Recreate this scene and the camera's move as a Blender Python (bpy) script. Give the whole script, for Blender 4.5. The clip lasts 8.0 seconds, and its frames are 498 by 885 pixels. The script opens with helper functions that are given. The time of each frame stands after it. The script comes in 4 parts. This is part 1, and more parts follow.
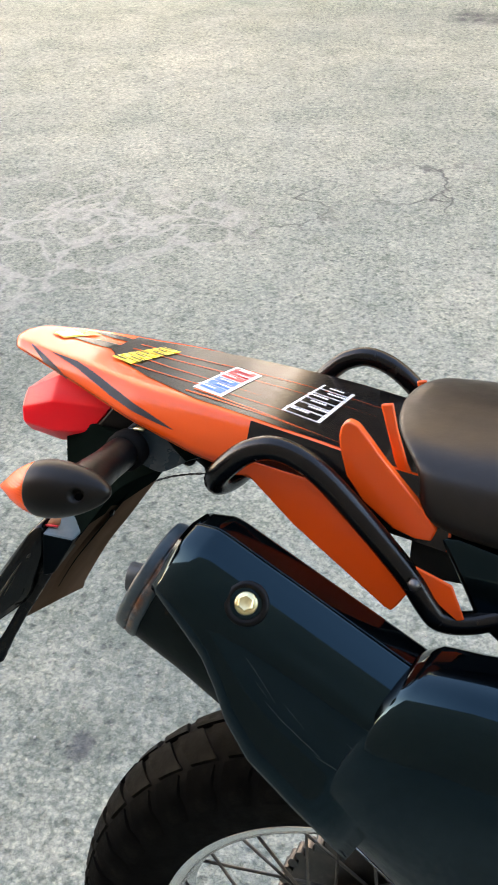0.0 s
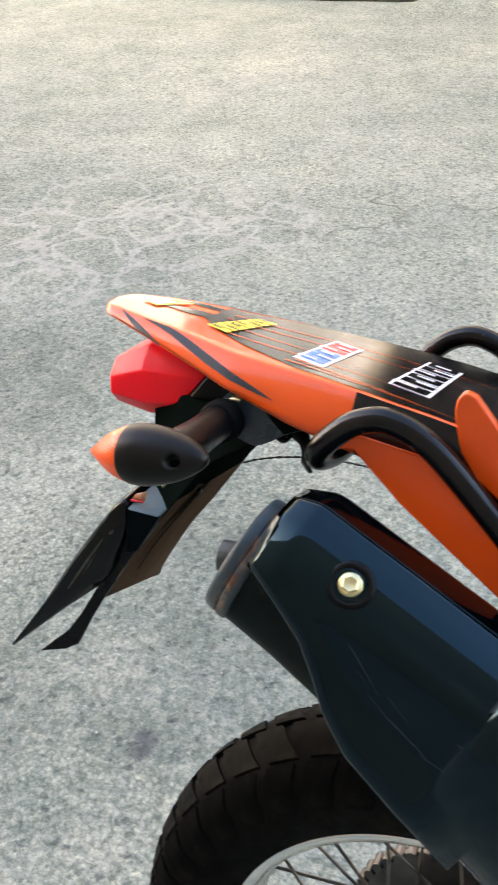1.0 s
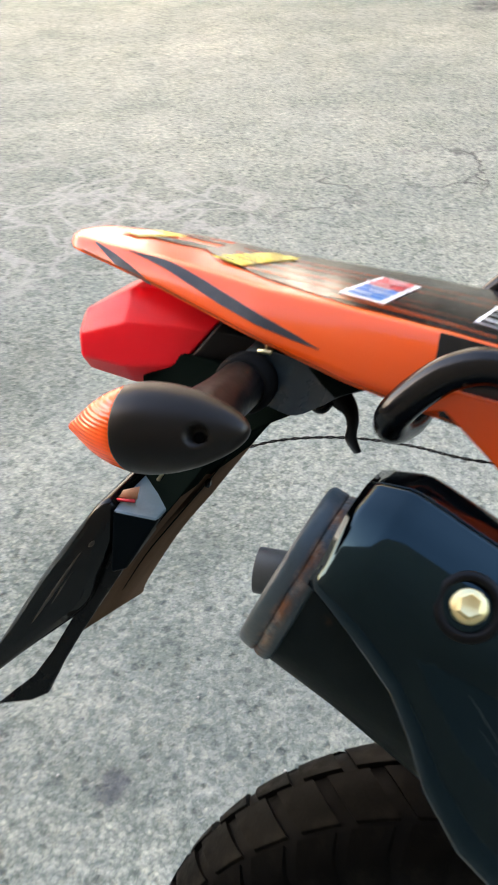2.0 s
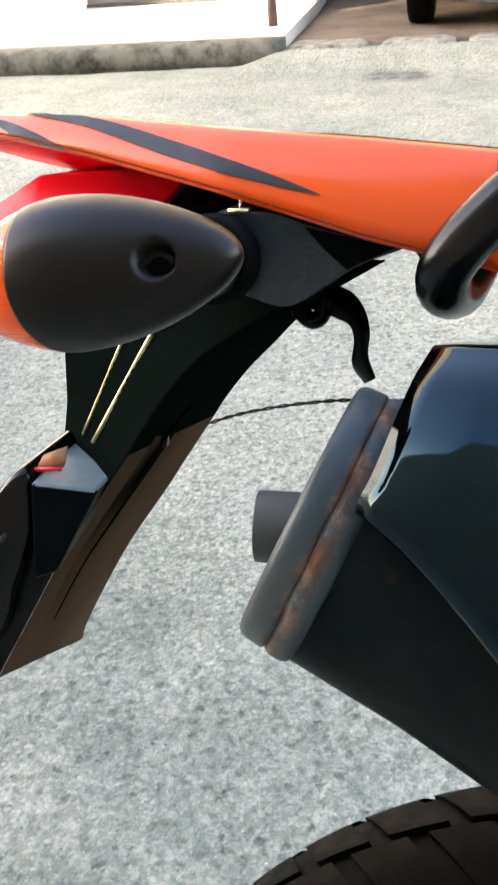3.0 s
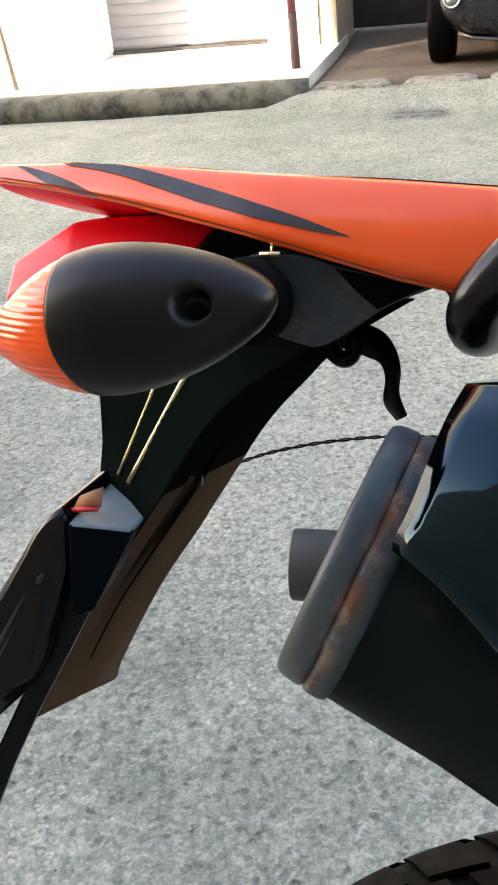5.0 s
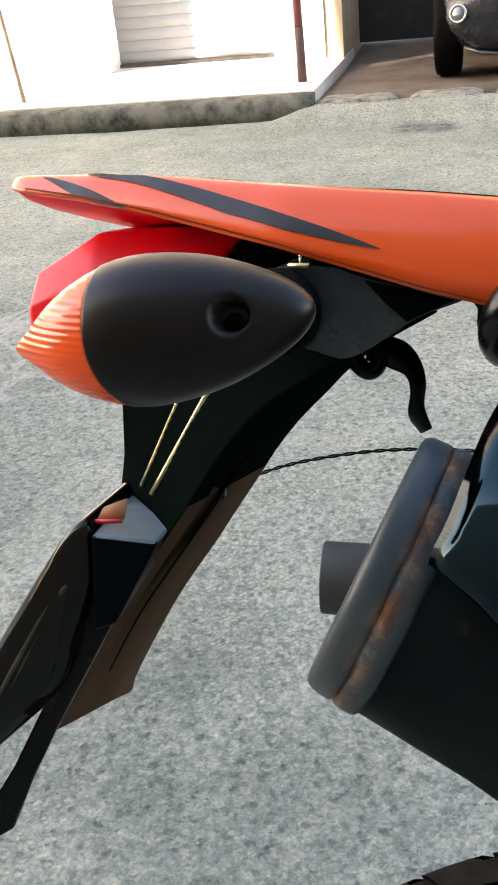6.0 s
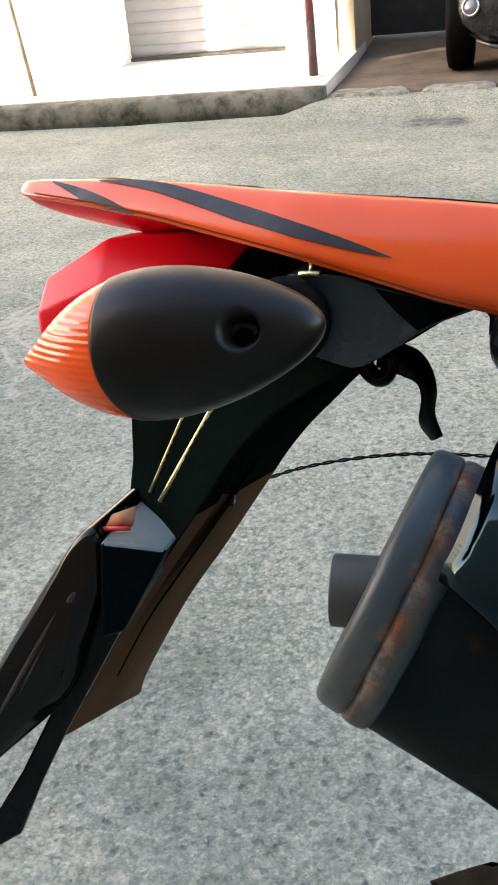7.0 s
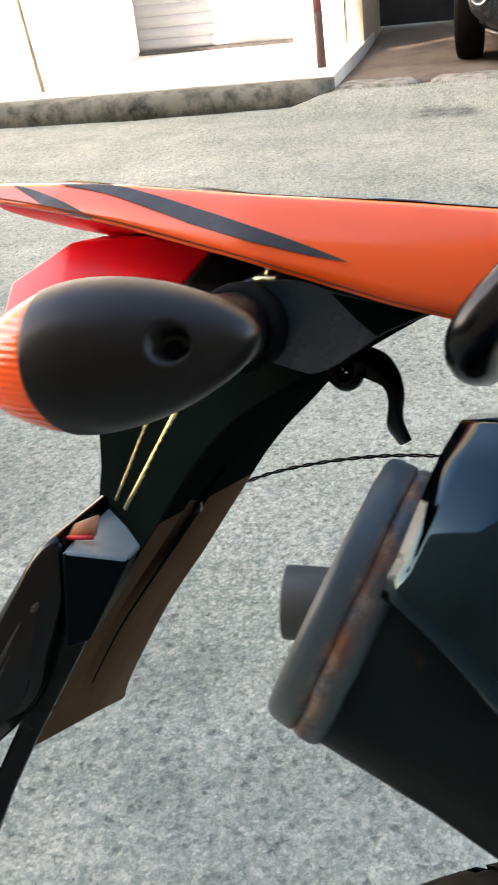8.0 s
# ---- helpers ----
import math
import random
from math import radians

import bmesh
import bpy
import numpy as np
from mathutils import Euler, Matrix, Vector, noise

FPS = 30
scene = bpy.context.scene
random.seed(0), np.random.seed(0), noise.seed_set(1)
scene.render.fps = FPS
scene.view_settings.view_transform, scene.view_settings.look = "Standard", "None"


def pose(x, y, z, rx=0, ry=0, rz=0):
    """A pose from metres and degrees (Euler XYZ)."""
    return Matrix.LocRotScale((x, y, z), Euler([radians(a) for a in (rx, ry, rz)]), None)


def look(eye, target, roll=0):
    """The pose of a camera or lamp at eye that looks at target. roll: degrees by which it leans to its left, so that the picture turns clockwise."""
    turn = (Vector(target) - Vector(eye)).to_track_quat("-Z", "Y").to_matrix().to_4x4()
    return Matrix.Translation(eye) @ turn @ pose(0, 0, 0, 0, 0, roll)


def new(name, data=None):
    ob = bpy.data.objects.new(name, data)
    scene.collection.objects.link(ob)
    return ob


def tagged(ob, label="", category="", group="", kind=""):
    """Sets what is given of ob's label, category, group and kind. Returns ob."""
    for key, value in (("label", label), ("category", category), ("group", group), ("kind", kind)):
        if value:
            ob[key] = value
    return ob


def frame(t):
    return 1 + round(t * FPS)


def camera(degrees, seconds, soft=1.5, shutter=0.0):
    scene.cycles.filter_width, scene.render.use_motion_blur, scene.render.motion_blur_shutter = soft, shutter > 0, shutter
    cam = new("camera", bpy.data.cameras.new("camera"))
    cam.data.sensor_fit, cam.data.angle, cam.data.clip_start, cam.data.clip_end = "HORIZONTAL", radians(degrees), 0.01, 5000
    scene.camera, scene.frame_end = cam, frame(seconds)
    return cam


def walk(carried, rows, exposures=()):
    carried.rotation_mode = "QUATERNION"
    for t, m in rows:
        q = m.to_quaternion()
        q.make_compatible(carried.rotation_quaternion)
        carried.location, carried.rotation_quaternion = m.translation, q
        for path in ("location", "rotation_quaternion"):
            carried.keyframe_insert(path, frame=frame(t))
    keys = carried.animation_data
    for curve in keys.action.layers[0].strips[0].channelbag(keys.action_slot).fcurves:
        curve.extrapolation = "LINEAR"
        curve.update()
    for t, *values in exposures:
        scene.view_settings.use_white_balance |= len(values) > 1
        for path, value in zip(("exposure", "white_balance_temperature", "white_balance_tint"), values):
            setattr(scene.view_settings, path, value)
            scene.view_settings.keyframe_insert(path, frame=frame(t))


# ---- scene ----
cam = camera(28.5, 8.0, soft=1.7, shutter=0.6)
PATH = [
    (0, (0.1127, -0.4674, 1.4190), (-0.4517, 1.0479, 0.2420), -3.1),
    (0.5, (0.1084, -0.4739, 1.4000), (-0.5026, 1.0345, 0.2380), -2.9),
    (1, (0.0716, -0.4587, 1.3670), (-0.6058, 1.0307, 0.2160), -3.5),
    (1.2, (0.0630, -0.4535, 1.3560), (-0.6316, 1.0370, 0.2160), -3.8),
    (2.3, (-0.0928, -0.2718, 1.1720), (-0.5857, 1.2892, 0.0220), -3.7),
    (2.5, (-0.1077, -0.2452, 1.1330), (-0.5739, 1.3488, 0.0200), -4.4),
    (3, (-0.1106, -0.2365, 1.0740), (-0.5410, 1.4377, 0.0670), -4.7),
    (3.5, (-0.1121, -0.2316, 1.0740), (-0.5671, 1.4571, 0.1030), -6.2),
    (4, (-0.1130, -0.2428, 1.0700), (-0.5704, 1.4597, 0.1250), -6.4),
    (4.5, (-0.1111, -0.2416, 1.0740), (-0.5844, 1.4583, 0.1320), -6.4),
    (5.8, (-0.1184, -0.2393, 1.0780), (-0.6173, 1.4659, 0.1590), -5.9),
    (6, (-0.1212, -0.2406, 1.0770), (-0.6176, 1.4679, 0.1620), -6.0),
    (6.5, (-0.1237, -0.2369, 1.0800), (-0.6233, 1.4652, 0.1560), -6.2),
    (7, (-0.1218, -0.2356, 1.0810), (-0.6370, 1.4618, 0.1570), -6.1),
    (7.5, (-0.1231, -0.2328, 1.0770), (-0.6379, 1.4697, 0.1620), -6.3),
    (8, (-0.1030, -0.2226, 1.0810), (-0.6460, 1.4609, 0.1480), -7.1),
]
EXPOSURES = [(t, e, 7800, 18) for t, e in ((0, 3.36), (1.2, 3.36), (2.3, 3.4), (2.7, 3.5), (3.0, 3.68), (3.5, 3.45), (4.7, 3.35), (5.8, 3.15), (7.3, 3.12), (8.0, 3.36))]
walk(cam, [(t, look(eye, target, roll)) for t, eye, target, roll in PATH], EXPOSURES)


# ---- light ----
world = bpy.data.worlds.new("sky")
scene.world = world
world.use_nodes = True
wn = world.node_tree.nodes
sky = wn.new("ShaderNodeTexSky")
sky.sky_type, sky.sun_disc = "NISHITA", False
SUN_DIR = Vector((-0.80, -0.42, 0.33)).normalized()
sky.sun_elevation = math.asin(SUN_DIR.z)
sky.sun_rotation = math.atan2(SUN_DIR.x, SUN_DIR.y)
sky.dust_density = 2.0
sky.ozone_density = 1.2
wn["Background"].inputs["Strength"].default_value = 0.15
world.node_tree.links.new(sky.outputs["Color"], wn["Background"].inputs["Color"])
sun = new("sun", bpy.data.lights.new("sun", "SUN"))
sun.data.energy, sun.data.angle, sun.data.color = 3.2, radians(0.6), (1.0, 0.94, 0.88)
sun.matrix_world = look(SUN_DIR * 30, (0, 0, 0))


# ---- materials ----
def material(name, base, rough=0.5, metal=0.0, **more):
    m = bpy.data.materials.new(name)
    m.use_nodes = True
    b = m.node_tree.nodes["Principled BSDF"]
    b.inputs["Base Color"].default_value = (*base, 1)
    b.inputs["Roughness"].default_value = rough
    b.inputs["Metallic"].default_value = metal
    for key, value in more.items():
        b.inputs[key.replace("_", " ")].default_value = value
    return m


def node(m, kind, **inputs):
    n = m.node_tree.nodes.new(kind)
    for key, value in inputs.items():
        n.inputs[key.replace("_", " ")].default_value = value
    return n


def link(m, a, b):
    m.node_tree.links.new(a, b)


def coords(m, what="Object"):
    return node(m, "ShaderNodeTexCoord").outputs[what]


def noise_fac(m, vec, scale, detail=4.0, rough=0.55):
    n = node(m, "ShaderNodeTexNoise", Scale=scale, Detail=detail, Roughness=rough)
    link(m, vec, n.inputs["Vector"])
    return n.outputs["Fac"]


def ramp(m, fac, stops):
    n = node(m, "ShaderNodeValToRGB")
    e = n.color_ramp.elements
    while len(e) < len(stops):
        e.new(0.5)
    for k, (p, c) in enumerate(stops):
        e[k].position = p
        e[k].color = (*c, 1) if len(c) == 3 else c
    link(m, fac, n.inputs["Fac"])
    return n.outputs["Color"]


def grey(v):
    return (v, v, v)


def mix(m, fac, a, b, mode="MIX"):
    n = m.node_tree.nodes.new("ShaderNodeMix")
    n.data_type, n.blend_type = "RGBA", mode
    for slot, v in ((0, fac), (6, a), (7, b)):
        if hasattr(v, "is_linked"):
            link(m, v, n.inputs[slot])
        elif slot == 0:
            n.inputs[0].default_value = v
        else:
            n.inputs[slot].default_value = (*v, 1)
    return n.outputs[2]


def bump(m, height, strength, distance, below=None):
    n = node(m, "ShaderNodeBump", Strength=strength, Distance=distance)
    link(m, height, n.inputs["Height"])
    if below is not None:
        link(m, below, n.inputs["Normal"])
    return n.outputs["Normal"]


def principled(m):
    return m.node_tree.nodes["Principled BSDF"].inputs


def worn(name, base, rough, metal=0.0, spread=0.25, scale=60.0, dust=(0.3, 0.28, 0.25), dusty=0.12, relief=0.15, **more):
    """A surface with a fine grain, smudges in its gloss and a thin uneven film of dust."""
    m = material(name, base, rough, metal, **more)
    v = coords(m)
    broad, fine = noise_fac(m, v, scale * 0.25, 5), noise_fac(m, v, scale * 6, 3)
    dark, light = tuple(c * (1 - spread) for c in base), tuple(min(1, c * (1 + spread)) for c in base)
    col = ramp(m, broad, [(0.3, dark), (0.7, light)])
    film = ramp(m, noise_fac(m, v, scale * 0.6, 8, 0.7), [(0.52, grey(0)), (0.75, grey(dusty))])
    link(m, mix(m, film, col, dust), principled(m)["Base Color"])
    link(m, ramp(m, noise_fac(m, v, scale * 0.9, 6, 0.65), [(0.35, grey(rough * 0.8)), (0.7, grey(min(1, rough * 1.35)))]), principled(m)["Roughness"])
    if relief:
        link(m, bump(m, fine, relief, 0.0006), principled(m)["Normal"])
    return m


ORANGE = worn("orange plastic", (0.80, 0.088, 0.010), 0.2, spread=0.02, scale=8, dusty=0.012, relief=0.03, Specular_IOR_Level=0.4, Coat_Weight=0.12, Subsurface_Weight=0.0)
GRAPHIC = worn("black printed vinyl", (0.005, 0.0045, 0.0045), 0.16, spread=0.3, scale=50, dusty=0.012, relief=0.03, Specular_IOR_Level=0.36)
STRIPE = worn("dark grey vinyl", (0.030, 0.032, 0.038), 0.5, spread=0.2, scale=50, dusty=0.1, relief=0.05, Specular_IOR_Level=0.25)
SEAM = worn("dark crease line", (0.20, 0.040, 0.014), 0.7, spread=0.3, scale=60, dusty=0.05, Specular_IOR_Level=0.0)
# the specular tint puts the sky's blue into this gloss
GLOSS = worn("gloss black plastic", (0.0004, 0.0008, 0.0012), 0.07, spread=0.3, scale=30, dusty=0.001, relief=0.015, Specular_IOR_Level=0.38, Specular_Tint=(0.40, 0.80, 1.0, 1.0))
MATTE = worn("matte black plastic", (0.0025, 0.0024, 0.0026), 0.36, spread=0.25, scale=60, dusty=0.003, relief=0.1, Specular_IOR_Level=0.14)
SATIN = worn("satin black plastic", (0.0025, 0.003, 0.003), 0.26, spread=0.3, scale=45, dusty=0.01, relief=0.1, Specular_IOR_Level=0.13)
TUBE = worn("black enamelled tube", (0.002, 0.002, 0.0022), 0.22, spread=0.3, scale=45, dusty=0.004, relief=0.06, Specular_IOR_Level=0.3)
RUBBER = worn("tyre rubber", (0.004, 0.0038, 0.0036), 0.6, spread=0.3, scale=40, dust=(0.09, 0.075, 0.05), dusty=0.05, relief=0.3, Specular_IOR_Level=0.03)
TREAD = worn("dusty tread rubber", (0.004, 0.0038, 0.0034), 0.6, spread=0.4, scale=50, dust=(0.09, 0.074, 0.05), dusty=0.12, relief=0.4, Specular_IOR_Level=0.03)
SHELL = worn("satin black lamp shell", (0.0056, 0.0046, 0.0038), 0.36, spread=0.2, scale=50, dusty=0.012, relief=0.06, Specular_IOR_Level=0.20)
ARM = worn("brown arm front, dust and ground light", (0.072, 0.048, 0.035), 0.6, spread=0.3, scale=30, dust=(0.10, 0.07, 0.05), dusty=0.3, relief=0.15, Specular_IOR_Level=0.0)
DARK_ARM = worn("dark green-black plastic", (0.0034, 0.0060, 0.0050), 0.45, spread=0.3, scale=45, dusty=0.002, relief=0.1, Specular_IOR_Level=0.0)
SCRATCH = worn("bare scratch", (0.09, 0.10, 0.10), 0.6, spread=0.4, scale=200, dusty=0.1, Specular_IOR_Level=0.2)
VINYL = worn("seat vinyl", (0.009, 0.0078, 0.0068), 0.36, spread=0.12, scale=20, dusty=0.015, relief=0.25, Specular_IOR_Level=0.28)
CHROME = worn("rim metal", (0.75, 0.76, 0.75), 0.16, 1.0, spread=0.1, scale=40, dust=(0.25, 0.2, 0.15), dusty=0.2, relief=0.05)
STEEL = worn("dark steel", (0.12, 0.115, 0.11), 0.4, 1.0, spread=0.3, scale=80, dusty=0.2)
GOLD = worn("plated metal, also painted glints", (0.72, 0.64, 0.36), 0.32, 1.0, spread=0.15, scale=90, dusty=0.1)
WHITE_INK = worn("white vinyl", (0.8, 0.8, 0.8), 0.3, spread=0.05, scale=60, dusty=0.1, relief=0.02)
BLUE_INK = worn("blue vinyl", (0.01, 0.16, 0.45), 0.3, spread=0.1, scale=60, dusty=0.1, relief=0.02)
AMBER_SHEEN = worn("painted amber reflection", (0.55, 0.26, 0.14), 0.5, spread=0.2, scale=60, dusty=0.1)
RED_INK = worn("red vinyl", (0.65, 0.03, 0.04), 0.3, spread=0.1, scale=60, dusty=0.1, relief=0.02)
YELLOW_INK = worn("yellow vinyl", (0.85, 0.62, 0.02), 0.3, spread=0.1, scale=60, dusty=0.05, relief=0.02)
DARK_SLOT = material("dark recess", (0.002, 0.002, 0.002), 0.9, Specular_IOR_Level=0.0)
SCUFFED = worn("scuffed dark blue-grey plastic", (0.015, 0.030, 0.042), 0.30, spread=0.6, scale=22, dust=(0.16, 0.21, 0.24), dusty=0.3, relief=0.15, Specular_IOR_Level=0.4)
BACKING = worn("scuffed gloss black plastic", (0.0024, 0.0030, 0.0028), 0.13, spread=0.5, scale=30, dust=(0.16, 0.14, 0.11), dusty=0.012, Specular_IOR_Level=0.22)
LAMP_BOX = worn("dark licence lamp plastic", (0.0020, 0.0042, 0.0056), 0.5, spread=0.3, scale=40, dusty=0.003, relief=0.05, Specular_IOR_Level=0.03)
SKY_HAZE_TOP = worn("blue-grey top with painted sky haze", (0.105, 0.170, 0.195), 0.38, spread=0.3, scale=30, dust=(0.35, 0.38, 0.40), dusty=0.35, relief=0.1)
GREY_STREAK = worn("grey-brown streak", (0.05, 0.045, 0.038), 0.6, spread=0.5, scale=150, dusty=0.1, Specular_IOR_Level=0.1)


def lens_material(name, base, ribs=0.04, rough=0.34, gloss=0.28):
    m = material(name, base, rough, 0.0, Specular_IOR_Level=gloss)
    principled(m)["Subsurface Weight"].default_value = 0.25
    principled(m)["Subsurface Radius"].default_value = (0.02, 0.006, 0.003)
    principled(m)["Subsurface Scale"].default_value = 0.6
    v = coords(m)
    w = node(m, "ShaderNodeTexWave", Scale=160.0, Distortion=0.3)
    w.bands_direction = "Z"
    link(m, v, w.inputs["Vector"])
    link(m, mix(m, ramp(m, noise_fac(m, v, 12, 4), [(0.3, grey(0.0)), (0.8, grey(0.35))]), base, tuple(min(1, c * 1.25 + 0.02) for c in base)), principled(m)["Base Color"])
    link(m, bump(m, w.outputs["Fac"], ribs, 0.0005), principled(m)["Normal"])
    return m


RED_LENS = lens_material("red tail lens", (0.82, 0.005, 0.016), gloss=0.22)
AMBER_LENS = lens_material("amber lens", (0.95, 0.095, 0.006), 0.4, 0.12, 0.4)


def muffler_material():
    m = material("rusty silencer steel", (0.05, 0.055, 0.055), 0.5, 0.0, Specular_IOR_Level=0.03)
    v = coords(m)
    base = ramp(m, noise_fac(m, v, 25, 6), [(0.3, (0.005, 0.0085, 0.0088)), (0.7, (0.010, 0.0145, 0.0145))])
    rust = ramp(m, noise_fac(m, v, 70, 8, 0.7), [(0.56, grey(0)), (0.68, grey(1))])
    rust2 = ramp(m, noise_fac(m, v, 14, 3), [(0.6, grey(0)), (0.7, grey(0.7))])
    fac = mix(m, 1.0, rust, rust2, "MULTIPLY")
    col = mix(m, fac, base, (0.16, 0.075, 0.035))
    link(m, col, principled(m)["Base Color"])
    link(m, ramp(m, fac, [(0, grey(0.42)), (1, grey(0.85))]), principled(m)["Roughness"])
    link(m, bump(m, noise_fac(m, v, 220, 4), 0.3, 0.0008), principled(m)["Normal"])
    return m


CAN = muffler_material()


def cap_material():
    m = material("heat-stained end cap", (0.05, 0.05, 0.05), 0.5, 0.0, Specular_IOR_Level=0.3)
    v = coords(m)
    base = ramp(m, noise_fac(m, v, 22, 7, 0.65), [(0.3, (0.022, 0.040, 0.048)), (0.5, (0.036, 0.058, 0.067)), (0.72, (0.085, 0.080, 0.072))])
    # rust and flaking paint gather along the weld seam
    d = node(m, "ShaderNodeVectorMath")
    d.operation = "DOT_PRODUCT"
    link(m, v, d.inputs[0])
    d.inputs[1].default_value = (0.9090, -0.0400, -0.4150)
    at = node(m, "ShaderNodeMapRange", From_Min=-0.5067, From_Max=-0.4767)
    link(m, d.outputs["Value"], at.inputs["Value"])
    seam = ramp(m, at.outputs["Result"], [(0.26, grey(0)), (0.33, grey(0.5)), (0.37, grey(1)), (0.46, grey(0.75)), (0.60, grey(0))])
    rim = ramp(m, at.outputs["Result"], [(0.0, grey(1)), (0.02, grey(0.6)), (0.07, grey(0))])
    blot = ramp(m, noise_fac(m, v, 45, 8, 0.7), [(0.42, grey(0)), (0.60, grey(1))])
    fleck = ramp(m, noise_fac(m, v, 140, 6, 0.7), [(0.50, grey(0)), (0.60, grey(1))])
    rusty = mix(m, 1.0, seam, blot, "MULTIPLY")
    col = mix(m, mix(m, 1.0, rim, grey(0.3), "MULTIPLY"), base, (0.09, 0.07, 0.055))
    col = mix(m, rusty, col, ramp(m, noise_fac(m, v, 90, 5), [(0.35, (0.045, 0.018, 0.009)), (0.6, (0.16, 0.062, 0.024)), (0.75, (0.25, 0.17, 0.11))]))
    col = mix(m, mix(m, 1.0, mix(m, 1.0, seam, fleck, "MULTIPLY"), grey(0.45), "MULTIPLY"), col, (0.24, 0.20, 0.16))
    link(m, col, principled(m)["Base Color"])
    link(m, ramp(m, rusty, [(0, grey(0.42)), (1, grey(0.9))]), principled(m)["Roughness"])
    n1 = bump(m, noise_fac(m, v, 300, 4), 0.3, 0.0006)
    link(m, bump(m, rusty, 0.5, 0.0008, n1), principled(m)["Normal"])
    return m


CAP = cap_material()


def spots(m, v, places):
    """A soft mask round some places of the ground."""
    total = None
    for x, y, r in places:
        d = node(m, "ShaderNodeVectorMath")
        d.operation = "DISTANCE"
        link(m, v, d.inputs[0])
        d.inputs[1].default_value = (x, y, 0)
        c = ramp(m, d.outputs["Value"], [(min(0.98, r * 0.45), grey(1)), (min(0.99, r), grey(0))])
        total = c if total is None else mix(m, 1.0, total, c, "LIGHTEN")
    return total


def asphalt_material():
    m = material("worn asphalt", (0.2, 0.2, 0.195), 0.9, Specular_IOR_Level=0.3)
    v = coords(m)
    big = noise_fac(m, v, 0.8, 6, 0.62)
    mid = noise_fac(m, v, 6.0, 8, 0.7)
    worn_patch = ramp(m, noise_fac(m, v, 2.3, 5, 0.6), [(0.42, grey(0.15)), (0.60, grey(1.0))])
    # sandy binder of uneven tone
    tone = ramp(m, big, [(0.3, (0.216, 0.240, 0.220)), (0.5, (0.290, 0.304, 0.276)), (0.68, (0.372, 0.372, 0.330))])
    col = mix(m, 0.55, tone, ramp(m, mid, [(0.34, (0.66, 0.70, 0.68)), (0.5, grey(0.96)), (0.68, (1.10, 1.08, 1.04))]), "MULTIPLY")

    def shifted(scale, amount):
        small = node(m, "ShaderNodeTexNoise", Scale=scale, Detail=3.0)
        link(m, v, small.inputs["Vector"])
        less = node(m, "ShaderNodeVectorMath")
        less.operation = "SCALE"
        less.inputs["Scale"].default_value = amount
        link(m, small.outputs["Color"], less.inputs[0])
        total = node(m, "ShaderNodeVectorMath")
        total.operation = "ADD"
        link(m, v, total.inputs[0])
        link(m, less.outputs[0], total.inputs[1])
        return total.outputs[0]

    def cells(vec, scale):
        n = node(m, "ShaderNodeTexVoronoi", Scale=scale, Randomness=1.0)
        link(m, vec, n.inputs["Vector"])
        return n
    # dark stones sunk in the binder, singly
    sunk = cells(shifted(45.0, 0.022), 44.0)
    chosen = ramp(m, sunk.outputs["Color"], [(0.40, grey(1)), (0.52, grey(0))])
    stone = mix(m, 1.0, ramp(m, sunk.outputs["Distance"], [(0.16, grey(1)), (0.40, grey(0))]), chosen, "MULTIPLY")
    col = mix(m, mix(m, 1.0, stone, grey(0.66), "MULTIPLY"), col, (0.105, 0.116, 0.110))
    # close-set pebbles where the binder has worn away
    pebble = cells(shifted(120.0, 0.006), 125.0)
    shade = ramp(m, pebble.outputs["Distance"], [(0.15, (1.10, 1.09, 1.06)), (0.42, (0.96, 0.98, 0.95)), (0.66, (0.70, 0.74, 0.72)), (0.85, (0.55, 0.60, 0.58))])
    col = mix(m, mix(m, 1.0, worn_patch, grey(0.80), "MULTIPLY"), col, shade, "MULTIPLY")
    each = ramp(m, pebble.outputs["Color"], [(0.0, (0.66, 0.70, 0.68)), (0.5, grey(1.0)), (1.0, (1.28, 1.25, 1.18))])
    col = mix(m, 0.85, col, each, "MULTIPLY")
    grit = cells(v, 260.0)
    col = mix(m, 0.65, col, ramp(m, grit.outputs["Color"], [(0.0, (0.62, 0.66, 0.65)), (0.55, grey(1.0)), (1.0, (1.35, 1.31, 1.22))]), "MULTIPLY")
    clump = noise_fac(m, shifted(30.0, 0.02), 60.0, 4.0, 0.65)
    col = mix(m, 0.72, col, ramp(m, clump, [(0.34, (0.42, 0.48, 0.46)), (0.47, (0.86, 0.90, 0.87)), (0.58, (1.08, 1.08, 1.04)), (0.70, (1.30, 1.27, 1.19))]), "MULTIPLY")
    # old seams filled with pale dust, and a few open cracks
    bend = node(m, "ShaderNodeVectorMath")
    bend.operation = "ADD"
    wob = node(m, "ShaderNodeTexNoise", Scale=3.0, Detail=6.0)
    link(m, v, wob.inputs["Vector"])
    less = node(m, "ShaderNodeVectorMath")
    less.operation = "SCALE"
    less.inputs["Scale"].default_value = 0.7
    link(m, wob.outputs["Color"], less.inputs[0])
    link(m, v, bend.inputs[0])
    link(m, less.outputs[0], bend.inputs[1])
    seam = node(m, "ShaderNodeTexVoronoi", Scale=4.2)
    seam.feature = "DISTANCE_TO_EDGE"
    link(m, bend.outputs[0], seam.inputs["Vector"])
    area = spots(m, v, ((-1.75, 2.35, 0.75), (-1.25, 2.55, 0.4)))
    pale = mix(m, 1.0, ramp(m, seam.outputs["Distance"], [(0.02, grey(0.42)), (0.09, grey(0))]), area, "MULTIPLY")
